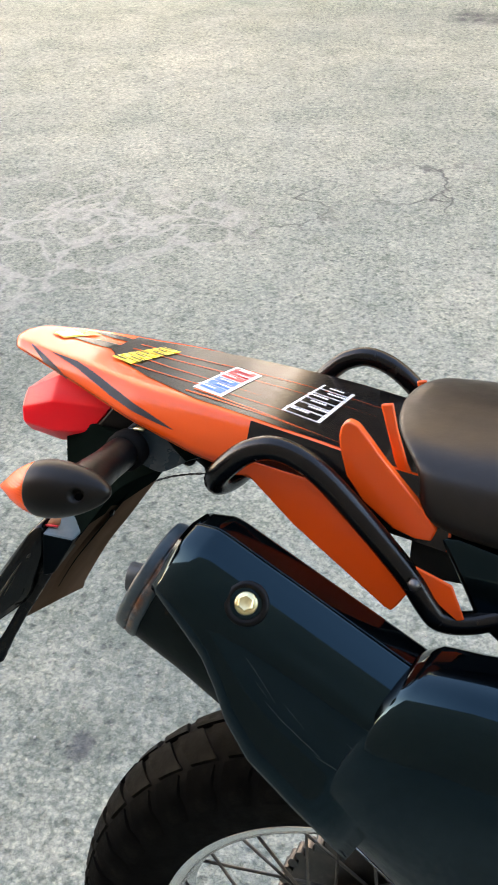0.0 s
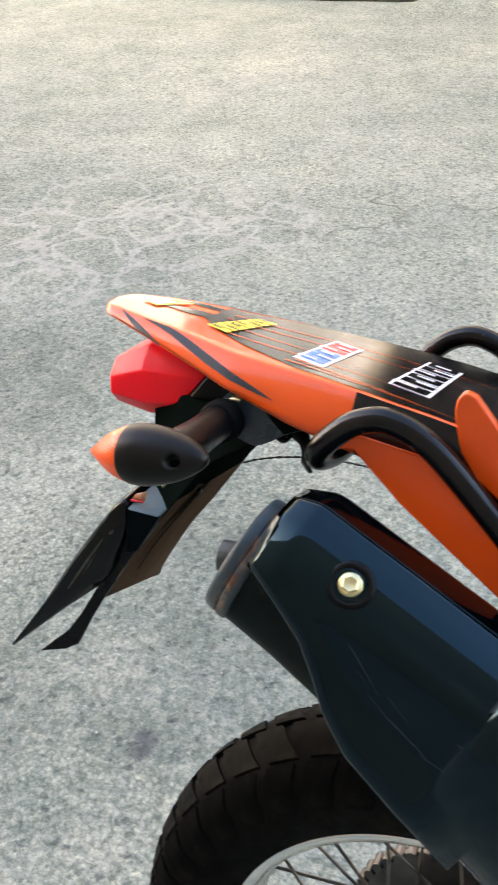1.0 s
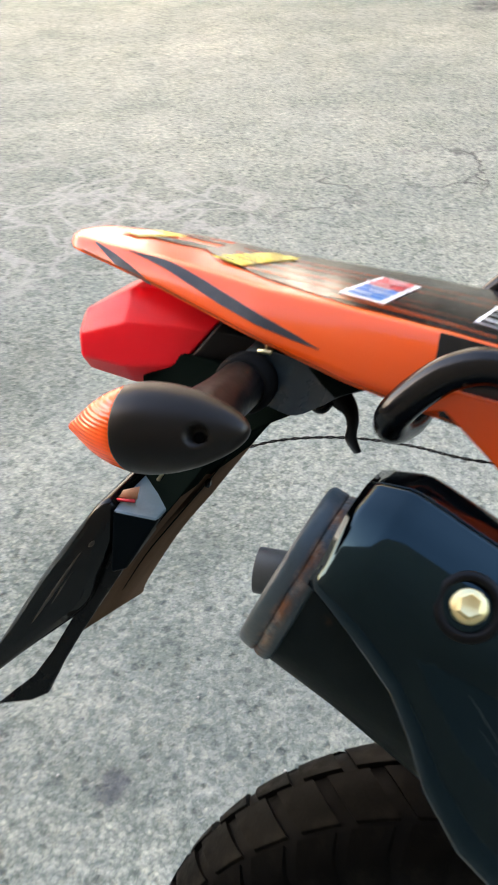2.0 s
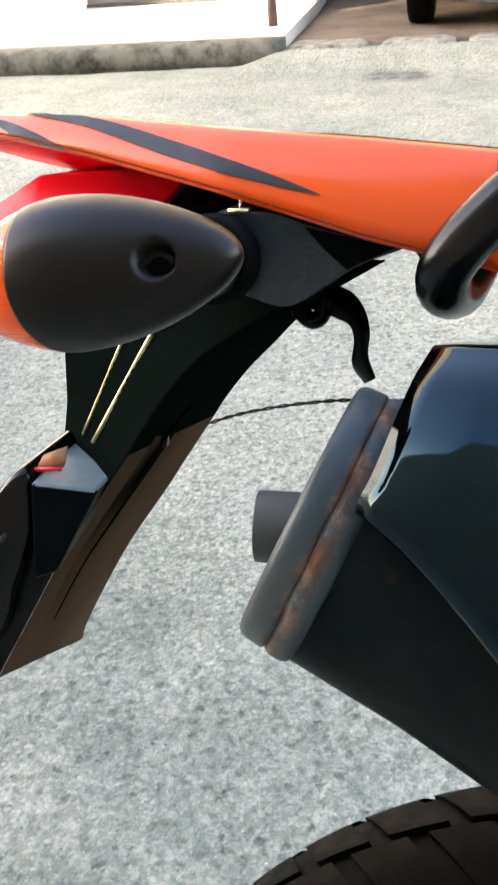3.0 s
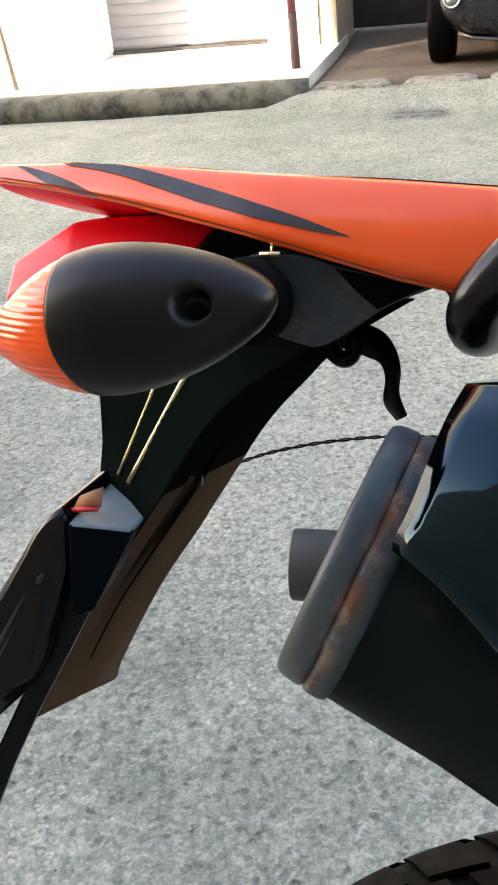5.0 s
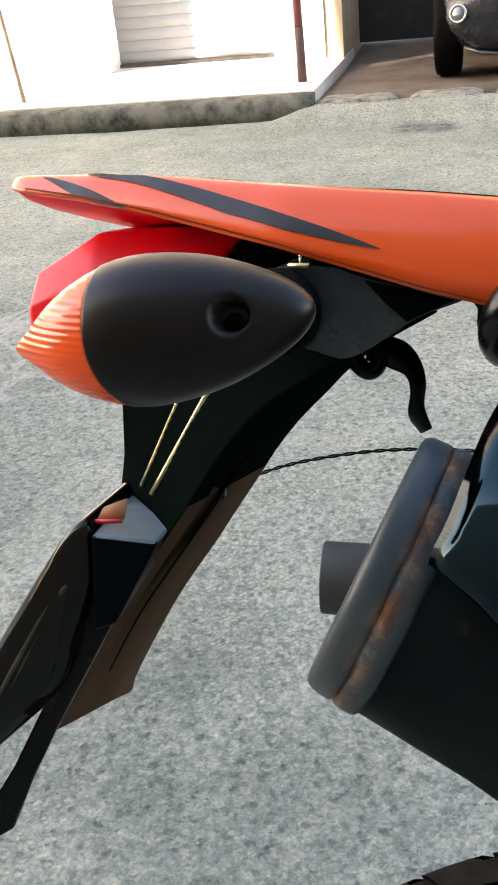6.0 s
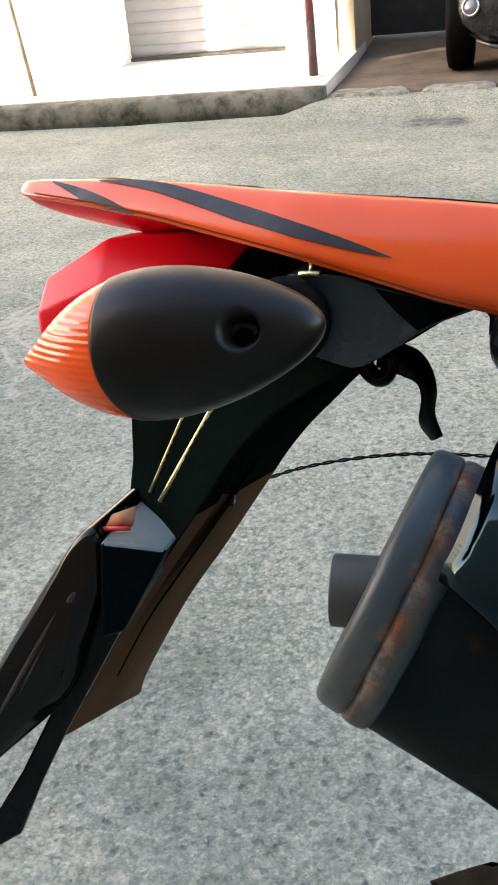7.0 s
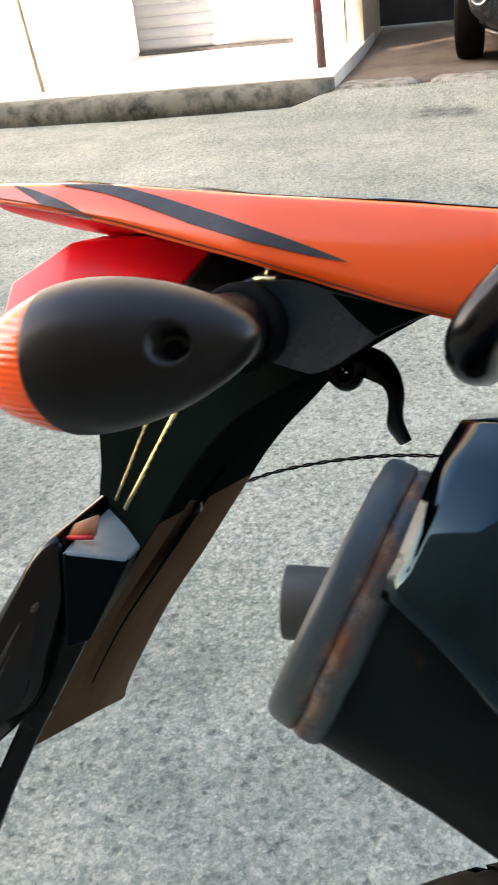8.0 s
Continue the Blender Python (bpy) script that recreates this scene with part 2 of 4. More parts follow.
    col = mix(m, mix(m, 1.0, area, grey(0.6), "MULTIPLY"), col, (0.82, 0.83, 0.83), "MULTIPLY")
    col = mix(m, pale, col, (0.43, 0.415, 0.385))
    crack = node(m, "ShaderNodeTexVoronoi", Scale=1.9)
    crack.feature = "DISTANCE_TO_EDGE"
    link(m, bend.outputs[0], crack.inputs["Vector"])
    gate = spots(m, v, ((-0.93, 2.75, 0.3), (-0.42, 3.1, 0.35), (0.3, 3.3, 0.4)))
    line = mix(m, 1.0, ramp(m, crack.outputs["Distance"], [(0.0, grey(1)), (0.022, grey(0))]), gate, "MULTIPLY")
    col = mix(m, line, col, (0.09, 0.092, 0.09))
    stain = spots(m, v, ((-0.42, 0.66, 0.28), (-0.62, 0.55, 0.30), (-0.78, 0.62, 0.44), (-0.75, 0.95, 0.35), (0.05, 3.35, 0.35), (-1.5, 1.3, 0.5)))
    stain = mix(m, 1.0, stain, ramp(m, mid, [(0.42, grey(1.0)), (0.70, grey(0.35))]), "MULTIPLY")
    col = mix(m, stain, col, (0.66, 0.69, 0.68), "MULTIPLY")
    oil = spots(m, v, ((-0.66, 5.69, 0.16), (-0.50, 5.66, 0.16), (-0.57, 0.43, 0.045)))
    oil = mix(m, 1.0, oil, ramp(m, noise_fac(m, v, 14.0, 5, 0.65), [(0.38, grey(0.95)), (0.66, grey(0.25))]), "MULTIPLY")
    col = mix(m, oil, col, (0.055, 0.060, 0.066))
    link(m, col, principled(m)["Base Color"])
    n1 = bump(m, pebble.outputs["Distance"], 0.35, -0.0040, bump(m, clump, 0.75, 0.008))
    n2 = bump(m, stone, 0.6, -0.004, n1)
    n3 = bump(m, mid, 0.20, 0.012, n2)
    n4 = bump(m, line, 0.7, -0.010, n3)
    link(m, n4, principled(m)["Normal"])
    return m


ASPHALT = asphalt_material()


def grit_material():
    m = material("stone grit", (0.3, 0.3, 0.28), 0.85)
    g = node(m, "ShaderNodeNewGeometry")
    link(m, ramp(m, g.outputs["Random Per Island"], [(0.0, (0.15, 0.155, 0.145)), (0.4, (0.22, 0.22, 0.195)), (0.9, (0.31, 0.30, 0.265)), (1.0, (0.44, 0.42, 0.37))]), principled(m)["Base Color"])
    return m


GRIT = grit_material()


def plaster(name, base, stain=(0.35, 0.33, 0.3), amount=0.25, scale=1.6):
    m = material(name, base, 0.85)
    v = coords(m)
    col = mix(m, ramp(m, noise_fac(m, v, scale, 8, 0.65), [(0.42, grey(0)), (0.68, grey(amount))]), base, stain)
    link(m, col, principled(m)["Base Color"])
    link(m, bump(m, noise_fac(m, v, 60, 5), 0.3, 0.004), principled(m)["Normal"])
    return m


WALL_WHITE = plaster("white painted plaster", (0.8, 0.79, 0.76))
WALL_CREAM = plaster("cream painted plaster", (0.5, 0.42, 0.29), (0.3, 0.22, 0.13), 0.5)
WALL_DULL = plaster("weathered grey-brown plaster", (0.27, 0.235, 0.19), (0.16, 0.135, 0.11), 0.6)
PAVING = plaster("pale cement paving", (0.72, 0.68, 0.61), (0.4, 0.36, 0.3), 0.5)
KERB = plaster("mossy kerb concrete", (0.13, 0.13, 0.102), (0.006, 0.009, 0.004), 1.0, 9.0)
RAMP = plaster("stained driveway cement", (0.14, 0.108, 0.078), (0.06, 0.042, 0.028), 0.9, 3.5)
EDGE = plaster("pale mossy concrete", (0.26, 0.25, 0.215), (0.035, 0.045, 0.022), 1.0, 12.0)
SHUTTER = worn("galvanised shutter", (0.40, 0.42, 0.43), 0.5, 0.0, spread=0.12, scale=6, dusty=0.2)
POST_PAINT = worn("faded red paint", (0.33, 0.09, 0.09), 0.5, spread=0.2, scale=20, dust=(0.2, 0.12, 0.09), dusty=0.6)
POST_DARK = worn("dark rusty steel", (0.11, 0.055, 0.045), 0.6, spread=0.3, scale=20, dust=(0.2, 0.12, 0.08), dusty=0.3)
POST_RUST = worn("rusty steel post", (0.36, 0.27, 0.18), 0.6, spread=0.3, scale=20, dusty=0.3)
CAR_PAINT = worn("dark blue-grey car paint", (0.012, 0.014, 0.018), 0.25, 0.1, spread=0.15, scale=8, dusty=0.12, relief=0.0)
GLASS_DARK = material("headlamp glass", (0.16, 0.17, 0.18), 0.15, 0.4)
DARK_DOOR = worn("dark iron gate", (0.012, 0.012, 0.013), 0.5, spread=0.3, scale=10, dusty=0.1)
GRASS = worn("kerb weeds", (0.07, 0.09, 0.03), 0.7, spread=0.4, scale=20, dusty=0.1, relief=0.0)


# ---- building helpers ----
def part(name, bm, mat, parent, label="", smooth=True):
    mesh = bpy.data.meshes.new(name)
    bmesh.ops.recalc_face_normals(bm, faces=bm.faces)
    bm.to_mesh(mesh)
    bm.free()
    mesh.materials.append(mat)
    mesh.shade_smooth() if smooth else mesh.shade_flat()
    ob = new(name, mesh)
    ob.parent = parent
    if label:
        tagged(ob, label)
    return ob


def thing(name, label, category, m=None, group="", kind=""):
    ob = new(name)
    ob.empty_display_size = 0.05
    if m is not None:
        ob.matrix_world = m
    return tagged(ob, label, category, group, kind)


def smooth_by(ob, degrees=35):
    ob.data.shade_smooth()
    ob.data.set_sharp_from_angle(angle=radians(degrees))
    return ob


def bevelled(ob, width, segments=2, angle=30):
    b = ob.modifiers.new("edge", "BEVEL")
    b.width, b.segments, b.limit_method, b.angle_limit = width, segments, "ANGLE", radians(angle)
    b.harden_normals = False
    return smooth_by(ob, 40)


def solid(ob, thickness, offset=-1.0):
    s = ob.modifiers.new("thick", "SOLIDIFY")
    s.thickness, s.offset = thickness, offset
    return ob


def box_bm(x0, x1, y0, y1, z0, z1, bm=None):
    bm = bm or bmesh.new()
    vs = [bm.verts.new((x, y, z)) for x in (x0, x1) for y in (y0, y1) for z in (z0, z1)]
    for f in ((0, 1, 3, 2), (4, 6, 7, 5), (0, 4, 5, 1), (2, 3, 7, 6), (0, 2, 6, 4), (1, 5, 7, 3)):
        bm.faces.new([vs[k] for k in f])
    return bm


def loft(rings, closed=True, caps=True, bm=None):
    """Skins rings of equally many points."""
    bm = bm or bmesh.new()
    grid = [[bm.verts.new(p) for p in ring] for ring in rings]
    n = len(grid[0])
    for a, b in zip(grid, grid[1:]):
        for k in range(n if closed else n - 1):
            j = (k + 1) % n
            bm.faces.new((a[k], a[j], b[j], b[k]))
    if caps and closed:
        bm.faces.new(list(reversed(grid[0])))
        bm.faces.new(grid[-1])
    return bm


def glide(points, steps=8):
    """A smooth line through the points."""
    P = [Vector(p) for p in points]
    P = [P[0] * 2 - P[1]] + P + [P[-1] * 2 - P[-2]]
    out = []
    for a, b, c, d in zip(P, P[1:], P[2:], P[3:]):
        for k in range(steps):
            t = k / steps
            out.append(0.5 * ((2 * b) + (c - a) * t + (2 * a - 5 * b + 4 * c - d) * t * t + (3 * b - a - 3 * c + d) * t ** 3))
    out.append(P[-2])
    return out


def tube_bm(line, radius, seg=14, bm=None, caps=True):
    """A round bar along the line; radius may be a function of the share of the way."""
    rings, up = [], None
    for k, p in enumerate(line):
        d = (line[min(k + 1, len(line) - 1)] - line[max(k - 1, 0)]).normalized()
        if up is None:
            up = d.orthogonal().normalized()
        up = (up - d * up.dot(d)).normalized()
        side = d.cross(up)
        r = radius(k / (len(line) - 1)) if callable(radius) else radius
        rings.append([p + (up * math.cos(a) + side * math.sin(a)) * r for a in [2 * math.pi * j / seg for j in range(seg)]])
    return loft(rings, True, caps, bm)


def plate_bm(outline, thickness, place):
    """A flat plate: outline of (u, v), placed by place(u, v, w)."""
    bm = bmesh.new()
    a = [bm.verts.new(place(u, v, 0.0)) for u, v in outline]
    b = [bm.verts.new(place(u, v, thickness)) for u, v in outline]
    bm.faces.new(a)
    bm.faces.new(list(reversed(b)))
    for k in range(len(a)):
        j = (k + 1) % len(a)
        bm.faces.new((a[k], b[k], b[j], a[j]))
    return bm


def lathe_bm(profile, axis_point, axis, up, seg=24, closed_ends=True):
    """Turns a profile of (along, radius) round an axis."""
    axis, up = Vector(axis).normalized(), Vector(up)
    up = (up - axis * up.dot(axis)).normalized()
    side = axis.cross(up)
    rings = []
    for s, r in profile:
        rings.append([Vector(axis_point) + axis * s + (up * math.cos(a) + side * math.sin(a)) * r for a in [2 * math.pi * j / seg for j in range(seg)]])
    return loft(rings, True, closed_ends)


def lerp_table(table, x):
    if x <= table[0][0]:
        return table[0][1:]
    for a, b in zip(table, table[1:]):
        if x <= b[0]:
            t = (x - a[0]) / (b[0] - a[0])
            return tuple(p + (q - p) * t for p, q in zip(a[1:], b[1:]))
    return table[-1][1:]


# ---- ground and street ----
def ease(t):
    t = max(0.0, min(1.0, t))
    return t * t * (3 - 2 * t)


def build_ground():
    bm = bmesh.new()
    xs = [-400, -60, -12, -6, -4] + [-4 + 0.1 * k for k in range(1, 61)] + [6, 12, 60, 400]
    ys = [-400, -60, -10, -3, -1] + [-1 + 0.1 * k for k in range(1, 73)] + [6.8, 8, 12, 60, 400]
    grid = []
    for x in xs:
        row = []
        for y in ys:
            near = -5 < x < 5 and -2 < y < 6.3
            z = 0.010 * noise.noise((x * 0.9, y * 0.9, 0)) + 0.006 * noise.noise((x * 3, y * 3, 4)) if near else 0.0
            r = math.hypot(x, y)
            z *= min(1.0, max(0.0, (r - 0.15) / 0.4))
            z += 0.088 * ease((x + 1.64) / 0.34) * ease((y - 5.72) / 0.45) if y < 6.3 and x < 3 else 0.0
            row.append(bm.verts.new((x, y, z)))
        grid.append(row)
    for a, b in zip(grid, grid[1:]):
        for k in range(len(ys) - 1):
            bm.faces.new((a[k], b[k], b[k + 1], a[k + 1]))
    ob = part("ground", bm, ASPHALT, None)
    return tagged(ob, "worn pale grey asphalt street with cracks and stains", "road", kind="structure")


build_ground()

def build_grit():
    rng = random.Random(5)
    verts, faces = [], []
    for k in range(900):
        x, y = rng.uniform(-1.3, 0.75), rng.uniform(-0.35, 3.2) if k % 3 else rng.uniform(-0.2, 1.3)
        if math.hypot(x, y) < 0.12:
            continue
        if noise.noise((x * 2.2, y * 2.2, 9)) < rng.uniform(-0.45, 0.35):
            continue
        r = rng.uniform(0.0014, 0.0034) * (1.0 if rng.random() < 0.96 else 1.6)
        a, base = rng.uniform(0, 6.3), len(verts)
        zg = 0.010 * noise.noise((x * 0.9, y * 0.9, 0)) + 0.006 * noise.noise((x * 3, y * 3, 4))
        for j in range(5):
            b = a + j * 1.2566
            q = r * rng.uniform(0.75, 1.2)
            verts.append((x + q * math.cos(b), y + q * math.sin(b), zg - 0.001))
        for j in range(5):
            b = a + 0.3 + j * 1.2566
            q = r * rng.uniform(0.5, 0.8)
            verts.append((x + q * math.cos(b), y + q * math.sin(b), zg + r * rng.uniform(0.5, 0.9)))
        for j in range(5):
            i = (j + 1) % 5
            faces.append((base + j, base + i, base + 5 + i, base + 5 + j))
        faces.append(tuple(base + 5 + j for j in range(5)))
    mesh = bpy.data.meshes.new("road_grit")
    mesh.from_pydata(verts, [], faces)
    mesh.materials.append(GRIT)
    tagged(new("road_grit", mesh), "loose pale and dark stone grit on the asphalt", "gravel", kind="stuff")


build_grit()

KERB_Y, WALK_END, FACADE_Y = 6.16, -1.352, 7.72


def build_pavement():
    bm = bmesh.new()
    xs = [-12 + 0.12 * k for k in range(89)] + [-1.34]
    prof = [(0.0, -0.02), (0.012, 0.07), (0.03, 0.125), (0.075, 0.148), (0.10, 0.15)]
    rings = []
    for x in xs:
        w = 0.025 * noise.noise((x * 2.2, 0, 3)) + 0.012 * noise.noise((x * 7, 0, 3))
        rings.append([(x, KERB_Y + w * 0.6 + d, z * (1 + 0.10 * noise.noise((x * 3, d * 9, 7)))) for d, z in prof] + [(x, KERB_Y + 0.16, 0.146), (x, KERB_Y + 0.16, -0.02)])
    kerb = part("kerb", loft(rings), KERB, None)
    tagged(kerb, "low kerb of weathered mossy concrete", "kerb", kind="structure")
    bm = bmesh.new()
    outline = [(-14, KERB_Y + 0.155), (-1.345, KERB_Y + 0.155), (WALK_END, FACADE_Y + 0.5), (-14, FACADE_Y + 0.5)]
    walk_slab = part("pavement", plate_bm(outline, -0.2, lambda u, v, w: (u, v, 0.153 + w + 0.03 * (v - KERB_Y - 0.15) / 1.5)), PAVING, None, smooth=False)
    tagged(walk_slab, "pale sunlit cement pavement in front of the shop", "pavement", kind="structure")
    # driveway, and the broken pale strip along its front
    rings = []
    for k in range(40):
        x = -1.338 + 0.1 * k
        j = 0.01 * noise.noise((x * 3, 2, 2))
        rings.append([(x, 6.40, -0.02), (x, 6.40, 0.075 + j), (x, 6.7, 0.082 + j), (x, 7.12, 0.085), (x, 7.6, 0.095), (x, 8.1, 0.13), (x, 8.7, 0.18), (x, 11.5, 0.18), (x, 11.5, -0.02)])
    drive = part("driveway", loft(rings), RAMP, None)
    tagged(drive, "brown stained cement garage driveway", "driveway", kind="structure")
    for a, b in ((-1.335, -0.80), (-0.73, -0.28), (-0.20, 0.9), (0.96, 2.4)):
        rings = []
        n = max(6, int((b - a) / 0.06))
        for k in range(n + 1):
            x = a + (b - a) * k / n
            e = KERB_Y + 0.03 + 0.05 * noise.noise((x * 4, 5, 1))
            f = KERB_Y + 0.27 + 0.05 * noise.noise((x * 3, 9, 1))
            h = 0.102 + 0.010 * noise.noise((x * 6, 2, 2))
            if k in (0, n):
                h -= 0.025
            rings.append([(x, e, 0.02), (x, e + 0.01, h - 0.02), (x, e + 0.035, h), (x, f - 0.04, h + 0.004), (x, f, 0.07), (x, f, 0.02)])
        strip = part("driveway_edge", loft(rings), EDGE, None)
        tagged(strip, "broken pale concrete edge strip of the driveway, mossy", "kerb", kind="structure")
    rng = random.Random(8)
    verts, faces = [], []
    for k in range(900):
        x = rng.uniform(-1.45, 0.6)
        if noise.noise((x * 3, 4, 4)) < rng.uniform(-0.3, 0.5):
            continue
        y = KERB_Y + rng.uniform(-0.015, 0.03)
        h, a, b = rng.uniform(0.004, 0.018), rng.uniform(-0.02, 0.02), len(verts)
        z = 0.085 * ease((x + 1.64) / 0.34)
        verts += [(x - 0.003, y, z - 0.01), (x + 0.003, y, z - 0.01), (x + a, y - 0.3 * abs(a), z + h)]
        faces.append((b, b + 1, b + 2))
    mesh = bpy.data.meshes.new("kerb_weeds")
    mesh.from_pydata(verts, [], faces)
    mesh.materials.append(GRASS)
    tagged(new("kerb_weeds", mesh), "thin grass and moss growing along the driveway edge", "grass", kind="stuff")


build_pavement()


def build_facade():
    def wall(name, label, mat, *b):
        return tagged(part(name, box_bm(*b), mat, None, smooth=False), label, "wall", kind="structure")

    wall("wall_west", "white plastered shop wall in full sun", WALL_WHITE, -14, -3.30, FACADE_Y - 0.02, FACADE_Y + 0.45, 0.1, 3.6)
    wall("wall_lintel", "white plastered wall over the shutter", WALL_WHITE, -3.297, -1.903, FACADE_Y + 0.0, FACADE_Y + 0.45, 2.5, 3.6)
    wall("wall_middle", "white plastered wall beside the shutter", WALL_WHITE, -1.90, -1.50, FACADE_Y, FACADE_Y + 0.45, 0.1, 3.6)
    wall("wall_pillar", "cream plastered pillar of the garage", WALL_CREAM, -1.497, -1.36, FACADE_Y + 0.01, 8.75, 0.1, 3.6)
    wall("wall_garage_lintel", "cream plastered wall over the garage gate", WALL_CREAM, -1.36, 3.2, 8.55, 8.75, 2.5, 3.6)
    wall("wall_east", "cream plastered wall beyond the garage", WALL_CREAM, 3.2, 12, FACADE_Y, 8.75, 0.0, 3.6)
    # unseen near-side fronts, their heights set to shade street and driveway
    wall("shade_wall", "plain weathered front, unseen, added on the near side to shade the street", WALL_DULL, -21.7, 18, -3.3, -3.0, -0.02, 11.0)
    wall("shade_wall_low", "plain weathered lower front, unseen, added on the near side to shade the street", WALL_DULL, -48, -21.703, -3.3, -3.0, -0.02, 7.75)
    # unseen upper storey, added to give the gloss parts warm reflections
    wall("upper_reflection_wall", "unseen cream plastered upper storey added for warm reflections", WALL_CREAM, -14, 12, FACADE_Y + 0.06, 8.3, 3.753, 6.8)
    roof = part("roof", box_bm(-14, 12, FACADE_Y + 0.05, 14, 3.6, 3.75), WALL_CREAM, None, smooth=False)
    tagged(roof, "flat roof slab of the shop and garage", "roof", kind="structure")
    # roller shutter: each slat is a curved strip
    shutter = thing("roller_shutter", "closed corrugated galvanised roller shutter set in the wall", "shutter", pose(0, 0, 0))
    prof = [(0.0, 0.0), (0.003, 0.010), (0.011, 0.027), (0.014, 0.044), (0.011, 0.062), (0.003, 0.080), (0.0, 0.088)]
    mesh = None
    for k in range(27):
        z = 0.215 + 0.088 * k
        if mesh is None:
            bm = loft([[(x, FACADE_Y + 0.34 - d, h) for d, h in prof] for x in (-3.30, -1.90)], False, False)
            ob = part("slat", bm, SHUTTER, shutter)
            solid(ob, 0.003)
            mesh = ob.data
        else:
            ob = new("slat", mesh)
            ob.parent = shutter
            solid(ob, 0.003)
        ob.location.z = z
    part("bottom_bar", box_bm(-3.3, -1.9, FACADE_Y + 0.30, FACADE_Y + 0.35, 0.185, 0.214), STEEL, shutter, smooth=False)
    gate = thing("garage_gate", "dark closed iron garage gate", "gate", pose(0, 0, 0))
    for k in range(3):
        x = -1.36 + 1.5 * k
        part("panel", box_bm(x + 0.002, x + 1.498, 8.62, 8.66, 0.19, 2.5), DARK_DOOR, gate, smooth=False)
    # posts on the pavement edge
    red = thing("street_post", "thin leaning steel post, faded red paint above rust", "post", pose(-1.475, 6.62, 0.16))
    part("upper_tube", tube_bm([Vector((-0.012 * z, 0, z)) for z in (0.36, 0.8, 1.4, 2.2)], 0.028), POST_PAINT, red, "faded red painted tube")
    part("lower_tube", tube_bm([Vector((-0.012 * z, 0, z)) for z in (-0.02, 0.15, 0.358)], 0.030), POST_DARK, red, "rusty bare tube")
    part("footing", lathe_bm([(-0.01, 0.07), (0.006, 0.065), (0.012, 0.045)], (0, 0, 0), (0, 0, 1), (1, 0, 0), 16), PAVING, red)
    thin = thing("sign_post", "thin leaning rusty steel post on the pavement", "post", pose(-3.5, 6.55, 0.155))
    part("tube", tube_bm([Vector((-0.10 * z, 0, z)) for z in (-0.02, 0.4, 0.9, 1.6)], 0.017, 10), POST_RUST, thin)
    part("footing", lathe_bm([(-0.01, 0.05), (0.006, 0.045), (0.01, 0.03)], (0, 0, 0), (0, 0, 1), (1, 0, 0), 14), PAVING, thin)


build_facade()


def build_car():
    car = thing("parked_car", "dark blue-grey car parked nose-out on the driveway", "car", pose(0, 0, 0))
    # nose of the car, from the bumper back, standing over its wheels
    rings = []
    for x, y, zb, zt in ((-0.577, 6.98, 0.47, 0.58), (-0.560, 6.87, 0.41, 0.62), (-0.51, 6.80, 0.365, 0.64), (-0.42, 6.755, 0.30, 0.66), (-0.32, 6.725, 0.268, 0.68), (-0.1, 6.69, 0.247, 0.70), (0.2, 6.665, 0.24, 0.72), (0.5, 6.69, 0.247, 0.70), (0.72, 6.725, 0.268, 0.68), (0.82, 6.755, 0.30, 0.66), (0.91, 6.80, 0.365, 0.64), (0.96, 6.87, 0.41, 0.62), (0.977, 6.98, 0.47, 0.58)):
        h = zt - zb
        rings.append([(x, y + 0.06, zb), (x, y + 0.01, zb + 0.15 * h), (x, y, zb + 0.4 * h), (x, y + 0.02, zb + 0.7 * h), (x, y + 0.08, zt), (x, y + 0.9, zt + 0.25), (x, y + 1.5, zt + 0.28), (x, y + 1.5, zb)])
    body = part("body", loft(rings), CAR_PAINT, car)
    smooth_by(body, 50)
    part("splitter", loft([[(x, y, z), (x, y + 0.16, z), (x, y + 0.16, z + 0.018), (x, y, z + 0.014)] for x, y, z in ((-0.42, 6.745, 0.292), (-0.32, 6.712, 0.258), (-0.1, 6.675, 0.236), (0.2, 6.65, 0.23), (0.5, 6.675, 0.236), (0.72, 6.712, 0.258), (0.82, 6.745, 0.292))]), STEEL, car)
    wheel = None
    for x in (-0.535, 0.935):
        w = part("wheel", lathe_bm([(-0.085, 0.19), (-0.09, 0.25), (-0.08, 0.285), (-0.05, 0.297), (0.05, 0.297), (0.08, 0.285), (0.09, 0.25), (0.085, 0.19)], (x, 7.12, 0.382), (1, 0, 0), (0, 0, 1), 40), RUBBER, car, "black car tyre")
        part("rim", lathe_bm([(-0.06, 0.04), (-0.07, 0.17), (-0.084, 0.189), (0.06, 0.189), (0.05, 0.05)], (x, 7.12, 0.382), (1, 0, 0), (0, 0, 1), 32), STEEL, w)
    lamp = part("fog_lamp", lathe_bm([(0, 0.046), (0.012, 0.045), (0.02, 0.034), (0.022, 0.0)], (-0.455, 6.765, 0.505), (-0.35, -1, 0.15), (0, 0, 1), 24), GLASS_DARK, car, "round fog lamp with a chrome ring")
    part("bezel", lathe_bm([(0, 0.060), (0.014, 0.057), (0.016, 0.047), (0.0, 0.047)], (-0.456, 6.767, 0.505), (-0.35, -1, 0.15), (0, 0, 1), 24, False), CHROME, lamp)
    grille = part("grille", box_bm(-0.12, 0.52, 6.655, 6.72, 0.40, 0.56), MATTE, car)
    for k in range(4):
        part("grille_bar", box_bm(-0.12, 0.52, 6.648, 6.656, 0.415 + 0.036 * k, 0.427 + 0.036 * k), CHROME, grille, smooth=False)


build_car()


